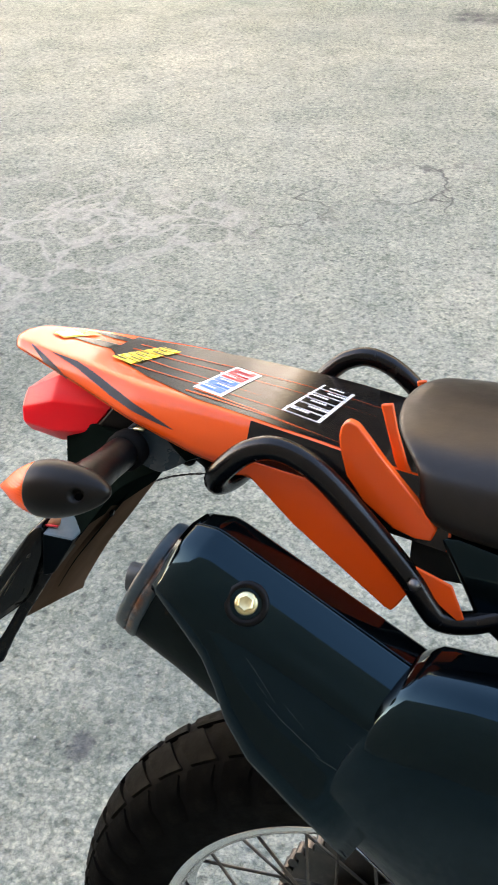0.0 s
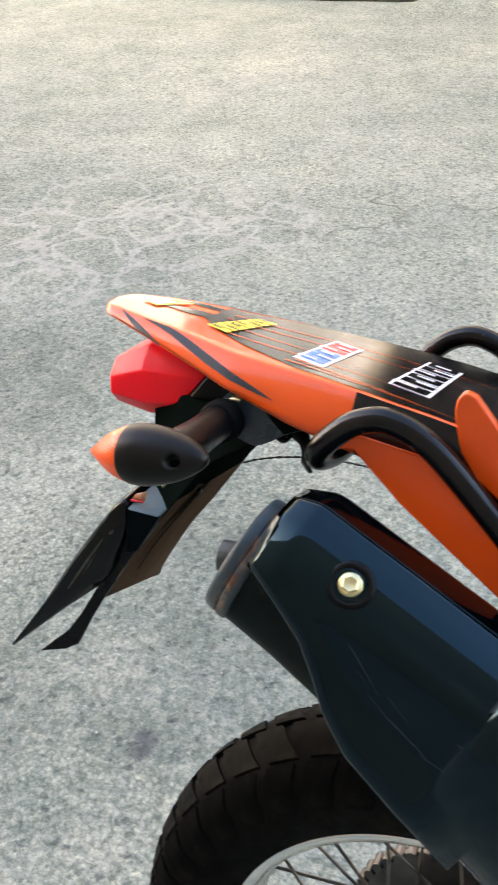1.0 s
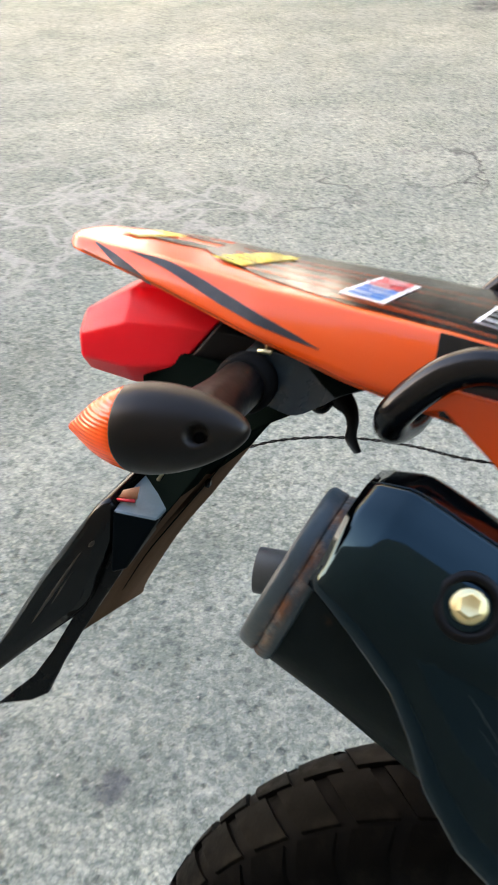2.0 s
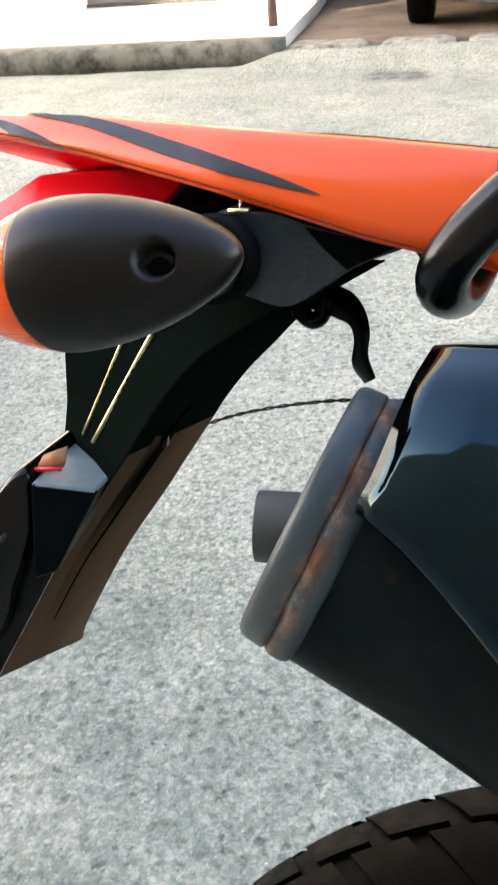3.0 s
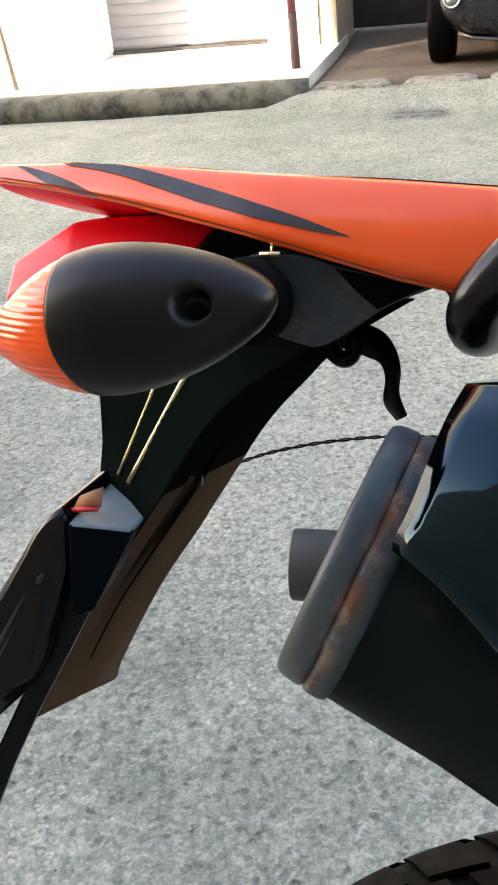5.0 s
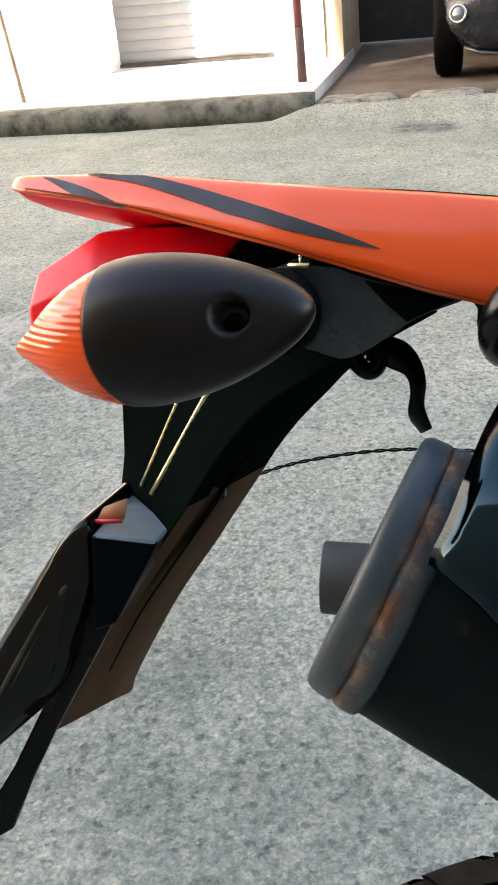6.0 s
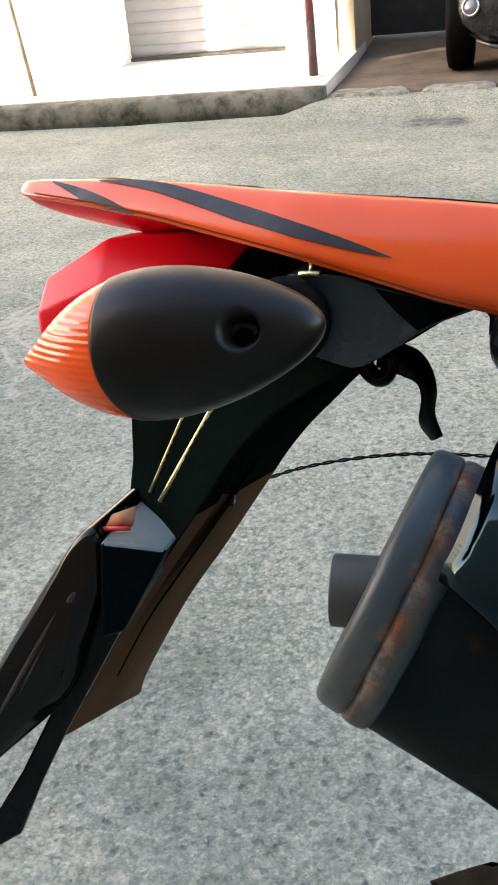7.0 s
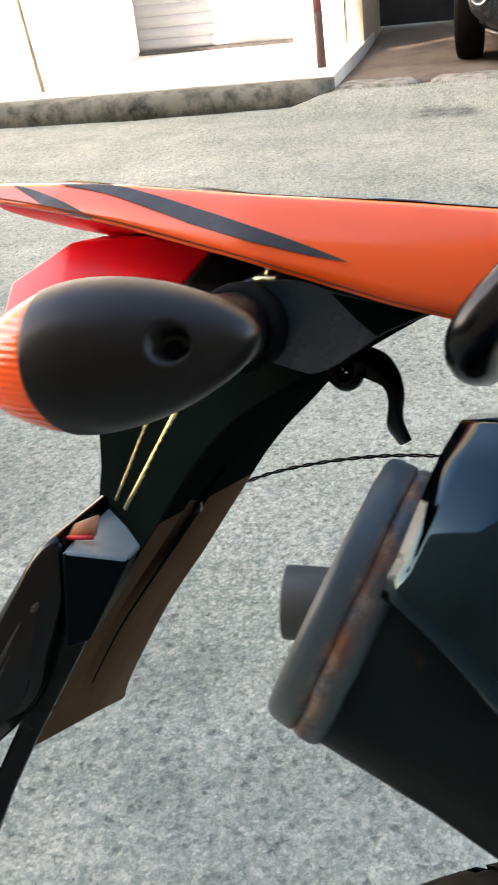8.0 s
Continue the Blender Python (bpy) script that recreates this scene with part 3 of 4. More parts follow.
# ---- motorcycle ----
bike = thing("motorcycle", "parked trail motorcycle, orange tail, black silencer, dirty rear tyre", "motorcycle", pose(0, 0, 0, -12, 0, 0))

# x, half width at the lower edge, half width at the ridge, lower z, ridge z
FENDER = [(-0.351, 0.018, 0.014, 0.9985, 1.0025), (-0.343, 0.031, 0.024, 0.9980, 1.0040), (-0.300, 0.053, 0.043, 0.9930, 1.0035), (-0.265, 0.068, 0.055, 0.987, 1.0022),
          (-0.205, 0.092, 0.074, 0.974, 0.9968), (-0.150, 0.100, 0.081, 0.958, 0.9922), (-0.100, 0.102, 0.086, 0.946, 0.9870), (-0.050, 0.104, 0.090, 0.934, 0.980), (0.0, 0.105, 0.092, 0.924, 0.971), (0.06, 0.105, 0.090, 0.914, 0.961)]


def fender_top(x, y, lift=0.0):
    w, r, zl, zr = lerp_table(FENDER, x)
    k = max(-1.0, min(1.0, y / r))
    return Vector((x, y, zr + 0.0012 * (1 - k * k) - 0.108 * (y + r) * min(1.0, r / 0.06) + lift))


def fender_side(x, v, sgn, lift=0.0):
    """A place on the side skirt: v = 0 at the lower edge, 1 at the ridge."""
    w, r, zl, zr = lerp_table(FENDER, x)
    belly = 0.004 * math.sin(math.pi * v) * min(1, (zr - zl) / 0.03)
    fall = 0.216 * r * v * min(1.0, r / 0.06) if sgn > 0 else 0.0
    return Vector((x, sgn * (w + (r - w) * v + belly + lift), zl + (zr - zl) * v - fall))


def build_fender():
    bm = bmesh.new()
    rings = []
    n = 72
    for k in range(n + 1):
        x = -0.351 + (0.06 + 0.351) * (k / n) ** 1.15
        w, r, zl, zr = lerp_table(FENDER, x)
        right = [fender_side(x, v, -1) for v in (0, 0.2, 0.4, 0.6, 0.8, 0.95)]
        top = [fender_top(x, r * y) for y in (-0.97, -0.8, -0.5, -0.2, 0.2, 0.5, 0.8, 0.97)]
        left = [fender_side(x, v, 1) for v in (0.95, 0.8, 0.6, 0.4, 0.2, 0)]
        rings.append(right + top + left)
    ob = part("rear_fender", loft(rings, False, False), ORANGE, bike, "glossy orange plastic tail fender with stickers")
    solid(ob, 0.0025, -1.0)
    smooth_by(ob, 62)
    return ob


fender = build_fender()


def build_inner_fender():
    rings = []
    for k in range(31):
        x = -0.262 + 0.32 * k / 30
        w, r, zl, zr = lerp_table(FENDER, x)
        inner = [fender_top(x, y, -0.0075) for y in (-r + 0.004, 0.0, r - 0.006)]
        rings.append([(x, -w + 0.004, zl + 0.003)] + inner + [(x, w - 0.006, min(zl + 0.001, inner[-1].z - 0.004))])
    ob = part("inner_fender", loft(rings, False, False), MATTE, bike, "matte black inner fender")
    solid(ob, 0.002, 0.0)


build_inner_fender()


def build_tail_underside():
    keel = [(-0.350, 0.9955), (-0.339, 0.9885), (-0.316, 0.9825), (-0.298, 0.9786), (-0.286, 0.9766), (-0.262, 0.978)]
    rings = []
    for k in range(17):
        x = -0.348 + 0.085 * k / 16
        w, r, zl, zr = lerp_table(FENDER, x)
        zk, = lerp_table(keel, x)
        rings.append([(x, -w + 0.003, zl + 0.0005), (x, -w * 0.5, (zl + zk) / 2 - 0.001), (x, 0.0, zk), (x, w * 0.5, (zl + zk) / 2 - 0.001), (x, w - 0.003, zl)])
    ob = part("tail_underside", loft(rings, False, False), RED_LENS, bike, "translucent red underside of the tail")
    solid(ob, 0.0015, 0.0)


build_tail_underside()


def strip_bm(rows, place, across=2):
    """A band between two borders; rows of (x, low, high)."""
    rings = []
    for a, b in zip(rows, rows[1:]):
        for k in range(4):
            t = k / 4
            rings.append(tuple(p + (q - p) * t for p, q in zip(a, b)))
    rings.append(rows[-1])
    return loft([[place(x, lo + (hi - lo) * j / across) for j in range(across + 1)] for x, lo, hi in rings], False, False)


def build_graphics():
    for sgn in (-1, 1):
        part("stripe", strip_bm([(-0.299, 0.97, 1.0), (-0.272, 0.76, 1.0), (-0.255, 0.60, 0.89), (-0.229, 0.40, 0.70), (-0.203, 0.31, 0.54), (-0.180, 0.31, 0.42), (-0.1655, 0.33, 0.34)], lambda x, v: fender_side(x, v, sgn, 0.0006)), STRIPE, fender, "dark grey slanted stripe")
        part("stripe", strip_bm([(-0.327, 0.93, 1.0), (-0.305, 0.15, 0.62), (-0.29, 0.03, 0.34), (-0.276, 0.0, 0.05)], lambda x, v: fender_side(x, v, sgn, 0.0006)), STRIPE, fender, "dark grey slanted stripe")
        part("side_graphic", strip_bm([(-0.104, 0.45, 1.0), (-0.098, 0.0, 1.0), (-0.05, 0.0, 1.0), (0.0, 0.0, 1.0), (0.058, 0.0, 1.0)], lambda x, v: fender_side(x, v, sgn, 0.0006), 4), GRAPHIC, fender, "scratched black side graphic")
    part("top_graphic", strip_bm([(-0.262, -0.006, 0.052), (-0.240, -0.028, 0.0600), (-0.211, -0.047, 0.0705), (-0.156, -0.072, 0.0790), (-0.08, -0.084, 0.0865), (0.0, -0.089, 0.0905), (0.058, -0.088, 0.0888)], lambda x, y: fender_top(x, y, 0.0006), 10), GRAPHIC, fender, "worn black top graphic")
    part("edge_line", strip_bm([(x, 0.0011 / h, 0.0018 / h) for x, h in [(q, max(0.006, lerp_table(FENDER, q)[3] - lerp_table(FENDER, q)[2])) for q in (-0.335, -0.30, -0.25, -0.2, -0.15, -0.1, -0.05, 0.0)]], lambda x, v: fender_side(x, v, -1, 0.0009)), SEAM, fender, "dark line along the lower edge")
    # pointed black flames toward the tail and thin orange pinstripes
    for lo, hi, tip in ((-0.004, 0.012, -0.318), (0.028, 0.040, -0.305)):
        part("flame", strip_bm([(tip, (lo + hi) / 2, (lo + hi) / 2 + 0.0005), (-0.28, lo, hi), (-0.255, lo, hi)], lambda x, y: fender_top(x, y, 0.0006)), GRAPHIC, fender)
    for y0, y1, xa, xb in ((-0.030, -0.052, -0.235, -0.06), (0.012, 0.006, -0.25, -0.02), (0.030, 0.034, -0.25, 0.02), (-0.006, -0.028, -0.245, -0.11), (-0.060, -0.081, -0.170, -0.02), (-0.052, -0.077, -0.165, -0.05)):
        rows = [(xa + (xb - xa) * t, y0 + (y1 - y0) * t, y0 + (y1 - y0) * t + 0.0022 * (1 - t)) for t in (0, 0.25, 0.5, 0.75, 1)]
        part("pinstripe", strip_bm(rows, lambda x, y: fender_top(x, y, 0.0011)), ORANGE, fender)

    def sticker(name, mat, corners, label, lift=0.0011, k=6):
        a, b, c, d = [Vector(p) for p in corners]   # a-b along x near side, d-c along x far side
        up = Vector((0, 0.005))
        rings = []
        for i in range(k + 1):
            s, e = a.lerp(d, i / k) + up, b.lerp(c, i / k) + up
            rings.append([fender_top(*s.lerp(e, j / 3), lift) for j in range(4)])
        return part(name, loft(rings, False, False), mat, fender, label)

    def cell(quad, s0, s1, lo, hi, lean=0.0):
        a, b, c, d = [Vector(p) for p in quad]
        at = lambda t, u: a.lerp(d, t).lerp(b.lerp(c, t), u)
        return at(s0, lo), at(s0 + lean, hi), at(s1 + lean, hi), at(s1, lo)

    def marks(quad, count, mat, lo, hi, lift, gap=0.10, lean=0.0):
        """A row of plain blocks that stand for the letters of a brand."""
        for i in range(count):
            sticker("mark", mat, cell(quad, (i + gap) / count, (i + 1 - gap) / count, lo, hi, lean), "", lift, 2)

    def slits(quad, count, mat, lift, lean=0.0):
        """Narrow openings in the blocks, turn about from either side."""
        for i in range(count):
            lo, hi = ((0.0, 0.60), (0.40, 1.0), (0.28, 0.72))[i % 3]
            sticker("mark", mat, cell(quad, (i + 0.40) / count, (i + 0.62) / count, lo, hi, lean), "", lift, 2)

    quad = ((-0.168, -0.052), (-0.140, -0.060), (-0.131, 0.022), (-0.158, 0.030))
    sticker("sticker", WHITE_INK, quad, "white sticker with blue and red shapes")
    half = lambda q, s, e: (Vector(q[0]).lerp(Vector(q[3]), s), Vector(q[1]).lerp(Vector(q[2]), s), Vector(q[1]).lerp(Vector(q[2]), e), Vector(q[0]).lerp(Vector(q[3]), e))
    marks(half(quad, 0.05, 0.52), 3, BLUE_INK, 0.12, 0.88, 0.0016, 0.06)
    slits(half(quad, 0.05, 0.52), 3, WHITE_INK, 0.0021)
    marks(half(quad, 0.54, 0.96), 3, RED_INK, 0.12, 0.88, 0.0016, 0.06)
    slits(half(quad, 0.54, 0.96), 3, WHITE_INK, 0.0021)
    quad = ((-0.091, -0.052), (-0.057, -0.058), (-0.050, 0.042), (-0.080, 0.046))
    marks(quad, 6, WHITE_INK, 0.0, 1.0, 0.0011, 0.02)
    marks(quad, 6, GRAPHIC, 0.09, 0.91, 0.0016, 0.12)
    slits(half(quad, 0.03, 0.99), 6, WHITE_INK, 0.0021)
    quad = ((-0.254, -0.030), (-0.230, -0.038), (-0.212, 0.034), (-0.232, 0.036))
    marks(quad, 7, YELLOW_INK, 0.05, 0.95, 0.0016, 0.07)
    slits(quad, 7, GRAPHIC, 0.0021)
    quad = ((-0.326, -0.004), (-0.308, -0.012), (-0.288, 0.022), (-0.308, 0.026))
    sticker("sticker", YELLOW_INK, quad, "yellow and white sticker by the tail tip")
    marks(half(quad, 0.05, 0.6), 4, WHITE_INK, 0.15, 0.85, 0.0016)


build_graphics()


def build_tail_light():
    # faceted lens: rear face, then sides running forward under the fender
    def ring(x, w, zt, zb, c, lean=0.0):
        flat = [(x, -w, zb + c), (x, -w, zt - c * 1.2), (x, -w + c, zt), (x, w - c, zt), (x, w, zt - c * 1.2), (x, w, zb + c), (x, w - c, zb), (x, -w + c, zb)]
        return [(p[0] + lean * (p[2] - 0.958), p[1], p[2]) for p in flat]

    rings = [ring(-0.343, 0.028, 0.952, 0.926, 0.008), ring(-0.335, 0.042, 0.960, 0.919, 0.012), ring(-0.302, 0.048, 0.9775, 0.914, 0.016), ring(-0.262, 0.050, 0.980, 0.918, 0.016, 0.5), ring(-0.246, 0.050, 0.980, 0.921, 0.016, 0.8)]
    lamp = part("tail_light", loft(rings), RED_LENS, bike, "large faceted red tail light lens")
    bevelled(lamp, 0.0016, 3, 12)
    shell = [ring(-0.2455, 0.0485, 0.978, 0.917, 0.014, 0.8), ring(-0.243, 0.0515, 0.9800, 0.916, 0.016, 0.8), ring(-0.19, 0.050, 0.974, 0.925, 0.014, 0.6), ring(-0.15, 0.040, 0.968, 0.935, 0.014, 0.4)]
    b = part("lamp_housing", loft(shell), MATTE, lamp, "black plastic lamp housing")
    bevelled(b, 0.002)


build_tail_light()


def build_signal(sgn):
    # a bullet: amber lens behind, shell in front, both turned round one slightly rising axis
    tail, nose = Vector((-0.2614, sgn * 0.1975, 0.9543)), Vector((-0.1706, sgn * 0.197, 0.9661))
    prof = [(0.0, 0.0), (0.015, 0.0018), (0.05, 0.0042), (0.10, 0.0080), (0.17, 0.0128), (0.26, 0.0172), (0.36, 0.0202), (0.46, 0.0213), (0.56, 0.0207), (0.66, 0.0190), (0.76, 0.0162), (0.86, 0.0122), (0.93, 0.0084), (0.975, 0.0048), (0.993, 0.0022), (1.0, 0.0)]
    fine = glide([(t, r, 0) for t, r in prof], 5)
    axis = (nose - tail).normalized()
    side = Vector((0, 1, 0))
    up = axis.cross(side) * (1 if axis.cross(side).z > 0 else -1)
    span = (nose - tail).length
    seg = 96
    hole, depth, wide = Vector((-0.1905, sgn * 0.2136, 0.9667)), 0.0062, 0.0060

    def ring(at, grow=1.0, dent=False):
        out = []
        for j in range(seg):
            a = 2 * math.pi * j / seg
            t = at(a)
            r = max(0.0001, lerp_table([tuple(p[:2]) for p in fine], t)[0]) * grow
            radial = side * math.cos(a) + up * math.sin(a)
            p = tail + axis * (t * span) + radial * r
            if dent:
                d = (p - hole).length
                p -= radial * depth * ease((wide - d) / (0.32 * wide))
            out.append(p)
        return out

    # the seam between lens and shell sweeps back in the middle of the flank
    split = lambda a: (-0.2306 + 0.0020 * math.sin(a) ** 2 + 0.0035 * max(0.0, -math.sin(a)) ** 2 + 0.2614) / 0.0908
    lens = loft([ring(lambda a, t=t: split(a) * t) for t in (0.004, 0.02, 0.06, 0.12, 0.2, 0.3, 0.4, 0.5, 0.6, 0.7, 0.8, 0.9, 0.97, 1.0)])
    steps = [0.0, 0.012] + [0.03 + 0.95 * k / 62 for k in range(63)] + [0.99, 0.998]
    sig = part("turn_signal", loft([ring(lambda a, t=t: split(a) + (1 - split(a)) * t, 1.015, True) for t in steps]), SHELL, bike, "bullet-shaped matte black turn signal on a short stem")
    part("lens", lens, AMBER_LENS, sig, "ribbed amber lens")
    way = glide([(-0.2010, sgn * 0.190, 0.9585), (-0.2020, sgn * 0.170, 0.9575), (-0.2035, sgn * 0.145, 0.9550), (-0.205, sgn * 0.118, 0.9520), (-0.206, sgn * 0.092, 0.9495)], 6)
    part("stem", tube_bm(way, lambda t: 0.0165 - 0.0030 * ease(t * 1.6), 28), MATTE, sig)
    part("collar", lathe_bm([(-0.010, 0.0165), (-0.004, 0.0172), (0.003, 0.0168), (0.006, 0.0155), (0.007, 0.0135)], (-0.2050, sgn * 0.101, 0.950), (0.0, sgn, 0.07), (0, 0, 1), 28, False), RUBBER, sig, "black rubber collar of the stem")
    # near-black disc carries the shade of the hole in its colour
    part("hole_disc", lathe_bm([(0.0, 0.0026), (0.0009, 0.0025), (0.0011, 0.0018), (0.0011, 0.0)], hole - Vector((0.0, sgn * 0.0050, 0.0028)), (0.1, sgn, 0.4), (1, 0, 0), 14), DARK_SLOT, sig, "dark disc at the bottom of the fixing hole")


build_signal(-1)


def build_carrier():
    # channel-shaped arm under the tail: its front edges on both sides, from the bracket down, and the rear edge
    near = [(-0.1576, 0.9419), (-0.1779, 0.9316), (-0.1958, 0.9217), (-0.2130, 0.9105), (-0.2275, 0.8960), (-0.2395, 0.8795), (-0.2510, 0.8625), (-0.2625, 0.8465), (-0.2769, 0.8262), (-0.2898, 0.8059), (-0.3080, 0.7725), (-0.3233, 0.7492)]
    far = [(-0.1515, 0.9318, 0.030), (-0.1812, 0.9125, 0.050), (-0.1998, 0.8977, 0.055), (-0.2131, 0.8838, 0.060), (-0.2292, 0.8674, 0.060), (-0.2426, 0.8506, 0.060), (-0.2542, 0.8334, 0.065), (-0.2738, 0.8046, 0.070), (-0.2866, 0.7856, 0.075), (-0.3162, 0.7434, 0.080), (-0.3493, 0.6859, 0.088), (-0.3554, 0.6693, 0.088)]
    rear = [(0.96, -0.286), (0.93, -0.293), (0.875, -0.295), (0.845, -0.300), (0.815, -0.316), (0.780, -0.332), (0.745, -0.350), (0.70, -0.366), (0.66, -0.372)]
    back_x = lambda z: lerp_table(sorted(rear), z)[0]
    a, b = glide([(x, -0.088, z) for x, z in near], 4), glide([(x, y, z) for x, z, y in far], 4)
    rings = []
    for k, (p, q) in enumerate(zip(a, b)):
        t = k / (len(a) - 1)
        mid = p.lerp(q, 0.30)
        groove = 0.006 * ease((t - 0.42) / 0.15) * (1 - ease((t - 0.82) / 0.12))
        zb = p.z + 0.004
        rings.append([p, p.lerp(q, 0.20), mid + Vector((-groove, 0, groove * 0.5)), p.lerp(q, 0.38), p.lerp(q, 0.7), q,
                      Vector((min(q.x, back_x(q.z)) - 0.004, 0.045, q.z + 0.004)), Vector((back_x(zb), -0.040, zb))])
    arm = part("plate_carrier", loft(rings), DARK_ARM, bike, "black plastic tail carrier arm, front brown from dust and painted ground light")
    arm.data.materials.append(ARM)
    # lower front faces turn brown: dust plus ground reflection put into the colour
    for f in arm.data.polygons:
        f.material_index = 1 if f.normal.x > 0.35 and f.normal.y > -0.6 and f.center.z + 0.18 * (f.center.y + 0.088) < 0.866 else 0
    bevelled(arm, 0.0016, 2, 30)
    # dark strip over the groove, its shade put into colour
    rows = []
    for k in range(19, 40):
        t = (k - 19) / 20
        w = 0.030 * math.sin(math.pi * min(1.0, 0.15 + 0.85 * t)) ** 0.8
        f = 0.30 + 0.10 * (1 - t)
        lift = Vector((0.0010, 0, -0.0006))
        rows.append([a[k].lerp(b[k], f - w) + lift, a[k].lerp(b[k], f) + lift * 0.5, a[k].lerp(b[k], f + w) + lift])
    part("groove", loft(rows, False, False), DARK_ARM, arm, "dark strip painting the groove's shade down the brown front")
    # small clip on the front of the arm
    part("arm_clip", box_bm(-0.2430, -0.2405, -0.060, -0.055, 0.8610, 0.8650), SATIN, arm)
    # gold tubes stand for the glints on the two ribs down the flank
    def flank(i, f):
        p, zb = a[i], a[i].z + 0.004
        return p.lerp(Vector((back_x(zb), -0.040, zb)), f) + Vector((0, -0.0012, 0.0))
    for p0, p1, r, lab in ((flank(12, 0.52), flank(24, 0.64), 0.0009, "thin painted glint line"), (flank(11, 0.37), flank(24, 0.46), 0.0013, "gold painted glint line")):
        part("rib_glint", tube_bm([p0.lerp(p1, k / 6) for k in range(7)], r, 8), GOLD, arm, lab)
    # hood over the lamp that runs down as the plate's backing; its flank is a long pointed blade
    blade = glide([(-0.2872, 0, 0.8590), (-0.2905, 0, 0.8625), (-0.2965, 0, 0.860), (-0.306, 0, 0.8485), (-0.3418, 0, 0.797), (-0.379, 0, 0.736), (-0.4173, 0, 0.6795)], 4)
    under = glide([(-0.2874, 0, 0.8400), (-0.2885, 0, 0.8350), (-0.2915, 0, 0.826), (-0.300, 0, 0.806), (-0.313, 0, 0.778), (-0.362, 0, 0.731), (-0.4150, 0, 0.6785)], 4)
    rings = []
    for y, inset in ((-0.1040, 0.0060), (-0.1028, 0.0028), (-0.1005, 0.0008), (-0.0970, 0.0), (0.085, 0.0), (0.088, 0.0015)):
        ring = [p + Vector((0, y, 0)) for p in blade + list(reversed(under))]
        c = Vector((-0.33, y, 0.79))
        rings.append([p.lerp(c, min(0.25, inset / max(0.001, (p - c).length) * 2.2)) for p in ring])
    hood = part("plate_hood", loft(rings), BACKING, bike, "glossy scratched black hood behind the licence plate")
    smooth_by(hood, 38)
    for p0, p1, r in (((-0.306, 0.830), (-0.352, 0.757), 0.0010), ((-0.311, 0.818), (-0.338, 0.772), 0.0006), ((-0.299, 0.835), (-0.304, 0.829), 0.0012)):
        part("streak", tube_bm([Vector((p0[0] + (p1[0] - p0[0]) * t, -0.1035, p0[1] + (p1[1] - p0[1]) * t)) for t in (0, 0.2, 0.4, 0.6, 0.8, 1.0)], lambda t, r=r: r * (0.3 + math.sin(math.pi * t)), 6), GREY_STREAK, hood, "pale streak in the gloss")
    plate = glide([(-0.214, 0, 0.958), (-0.210, 0, 0.9635), (-0.2027, 0, 0.9668), (-0.183, 0, 0.9662), (-0.1725, 0, 0.9625), (-0.155, 0, 0.9582), (-0.1355, 0, 0.9540)], 3) + glide([(-0.1362, 0, 0.9530), (-0.1521, 0, 0.9469), (-0.1650, 0, 0.9385), (-0.1779, 0, 0.9316), (-0.1880, 0, 0.9330), (-0.1990, 0, 0.9370), (-0.2110, 0, 0.942), (-0.2145, 0, 0.948)], 3)
    plate = [(p.x, p.z) for p in plate]
    side = part("side_bracket", plate_bm(plate, 0.040, lambda u, v, w: (u, -0.092 + w, v)), SCUFFED, bike, "scuffed blue-grey bracket plate under the fender")
    bevelled(side, 0.0022, 3)
    # darker moulded rim along the front of the bracket
    band = [(-0.172, 0.9612), (-0.155, 0.9574), (-0.1385, 0.9535), (-0.1525, 0.9475), (-0.1560, 0.9455), (-0.164, 0.9525)]
    rim = part("bracket_rim", plate_bm(band, 0.004, lambda u, v, w: (u, -0.0928 + w, v)), DARK_ARM, side, "dark speckled plastic rim")
    bevelled(rim, 0.0005, 2)
    # licence lamp box: front edge low, top rising towards the hood
    top = [(-0.2862, -0.1040, 0.8580), (-0.2590, -0.0985, 0.8540), (-0.2560, -0.0440, 0.8570), (-0.2925, -0.0440, 0.8585)]
    low = [(-0.2895, -0.1035, 0.8130), (-0.2805, -0.0985, 0.8150), (-0.2950, -0.0440, 0.8150), (-0.2985, -0.0440, 0.8130)]
    lampbox = part("plate_lamp", loft([low, top]), LAMP_BOX, bike, "glossy black licence lamp box, sky sheen painted on its top")
    lampbox.data.materials.append(SKY_HAZE_TOP)
    # the top face takes a pale blue colour for sky sheen and haze
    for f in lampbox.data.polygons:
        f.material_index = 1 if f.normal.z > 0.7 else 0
    bevelled(lampbox, 0.0045, 3)
    # peach strip: the lens's orange reflection on the hood, put into colour
    part("amber_sheen", plate_bm([(-0.2885, 0.8600), (-0.2760, 0.8612), (-0.2738, 0.8705), (-0.2850, 0.8660)], 0.0015, lambda u, v, w: (u, -0.0920 + w, v)), AMBER_SHEEN, lampbox, "small peach strip painting the amber reflection on the hood")
    part("red_strip", tube_bm([Vector((-0.2885, -0.0930, 0.8600)), Vector((-0.2765, -0.0930, 0.8610))], 0.0011, 8), RED_INK, lampbox, "thin red edge strip")
    # forked bracket with a bent tab
    out = [(-0.274, 0.842), (-0.290, 0.842), (-0.2985, 0.820), (-0.311, 0.792), (-0.325, 0.764), (-0.342, 0.733), (-0.358, 0.7085), (-0.390, 0.676), (-0.361, 0.687), (-0.3472, 0.6969), (-0.3335, 0.7266), (-0.317, 0.7574), (-0.2985, 0.789), (-0.281, 0.8195)]
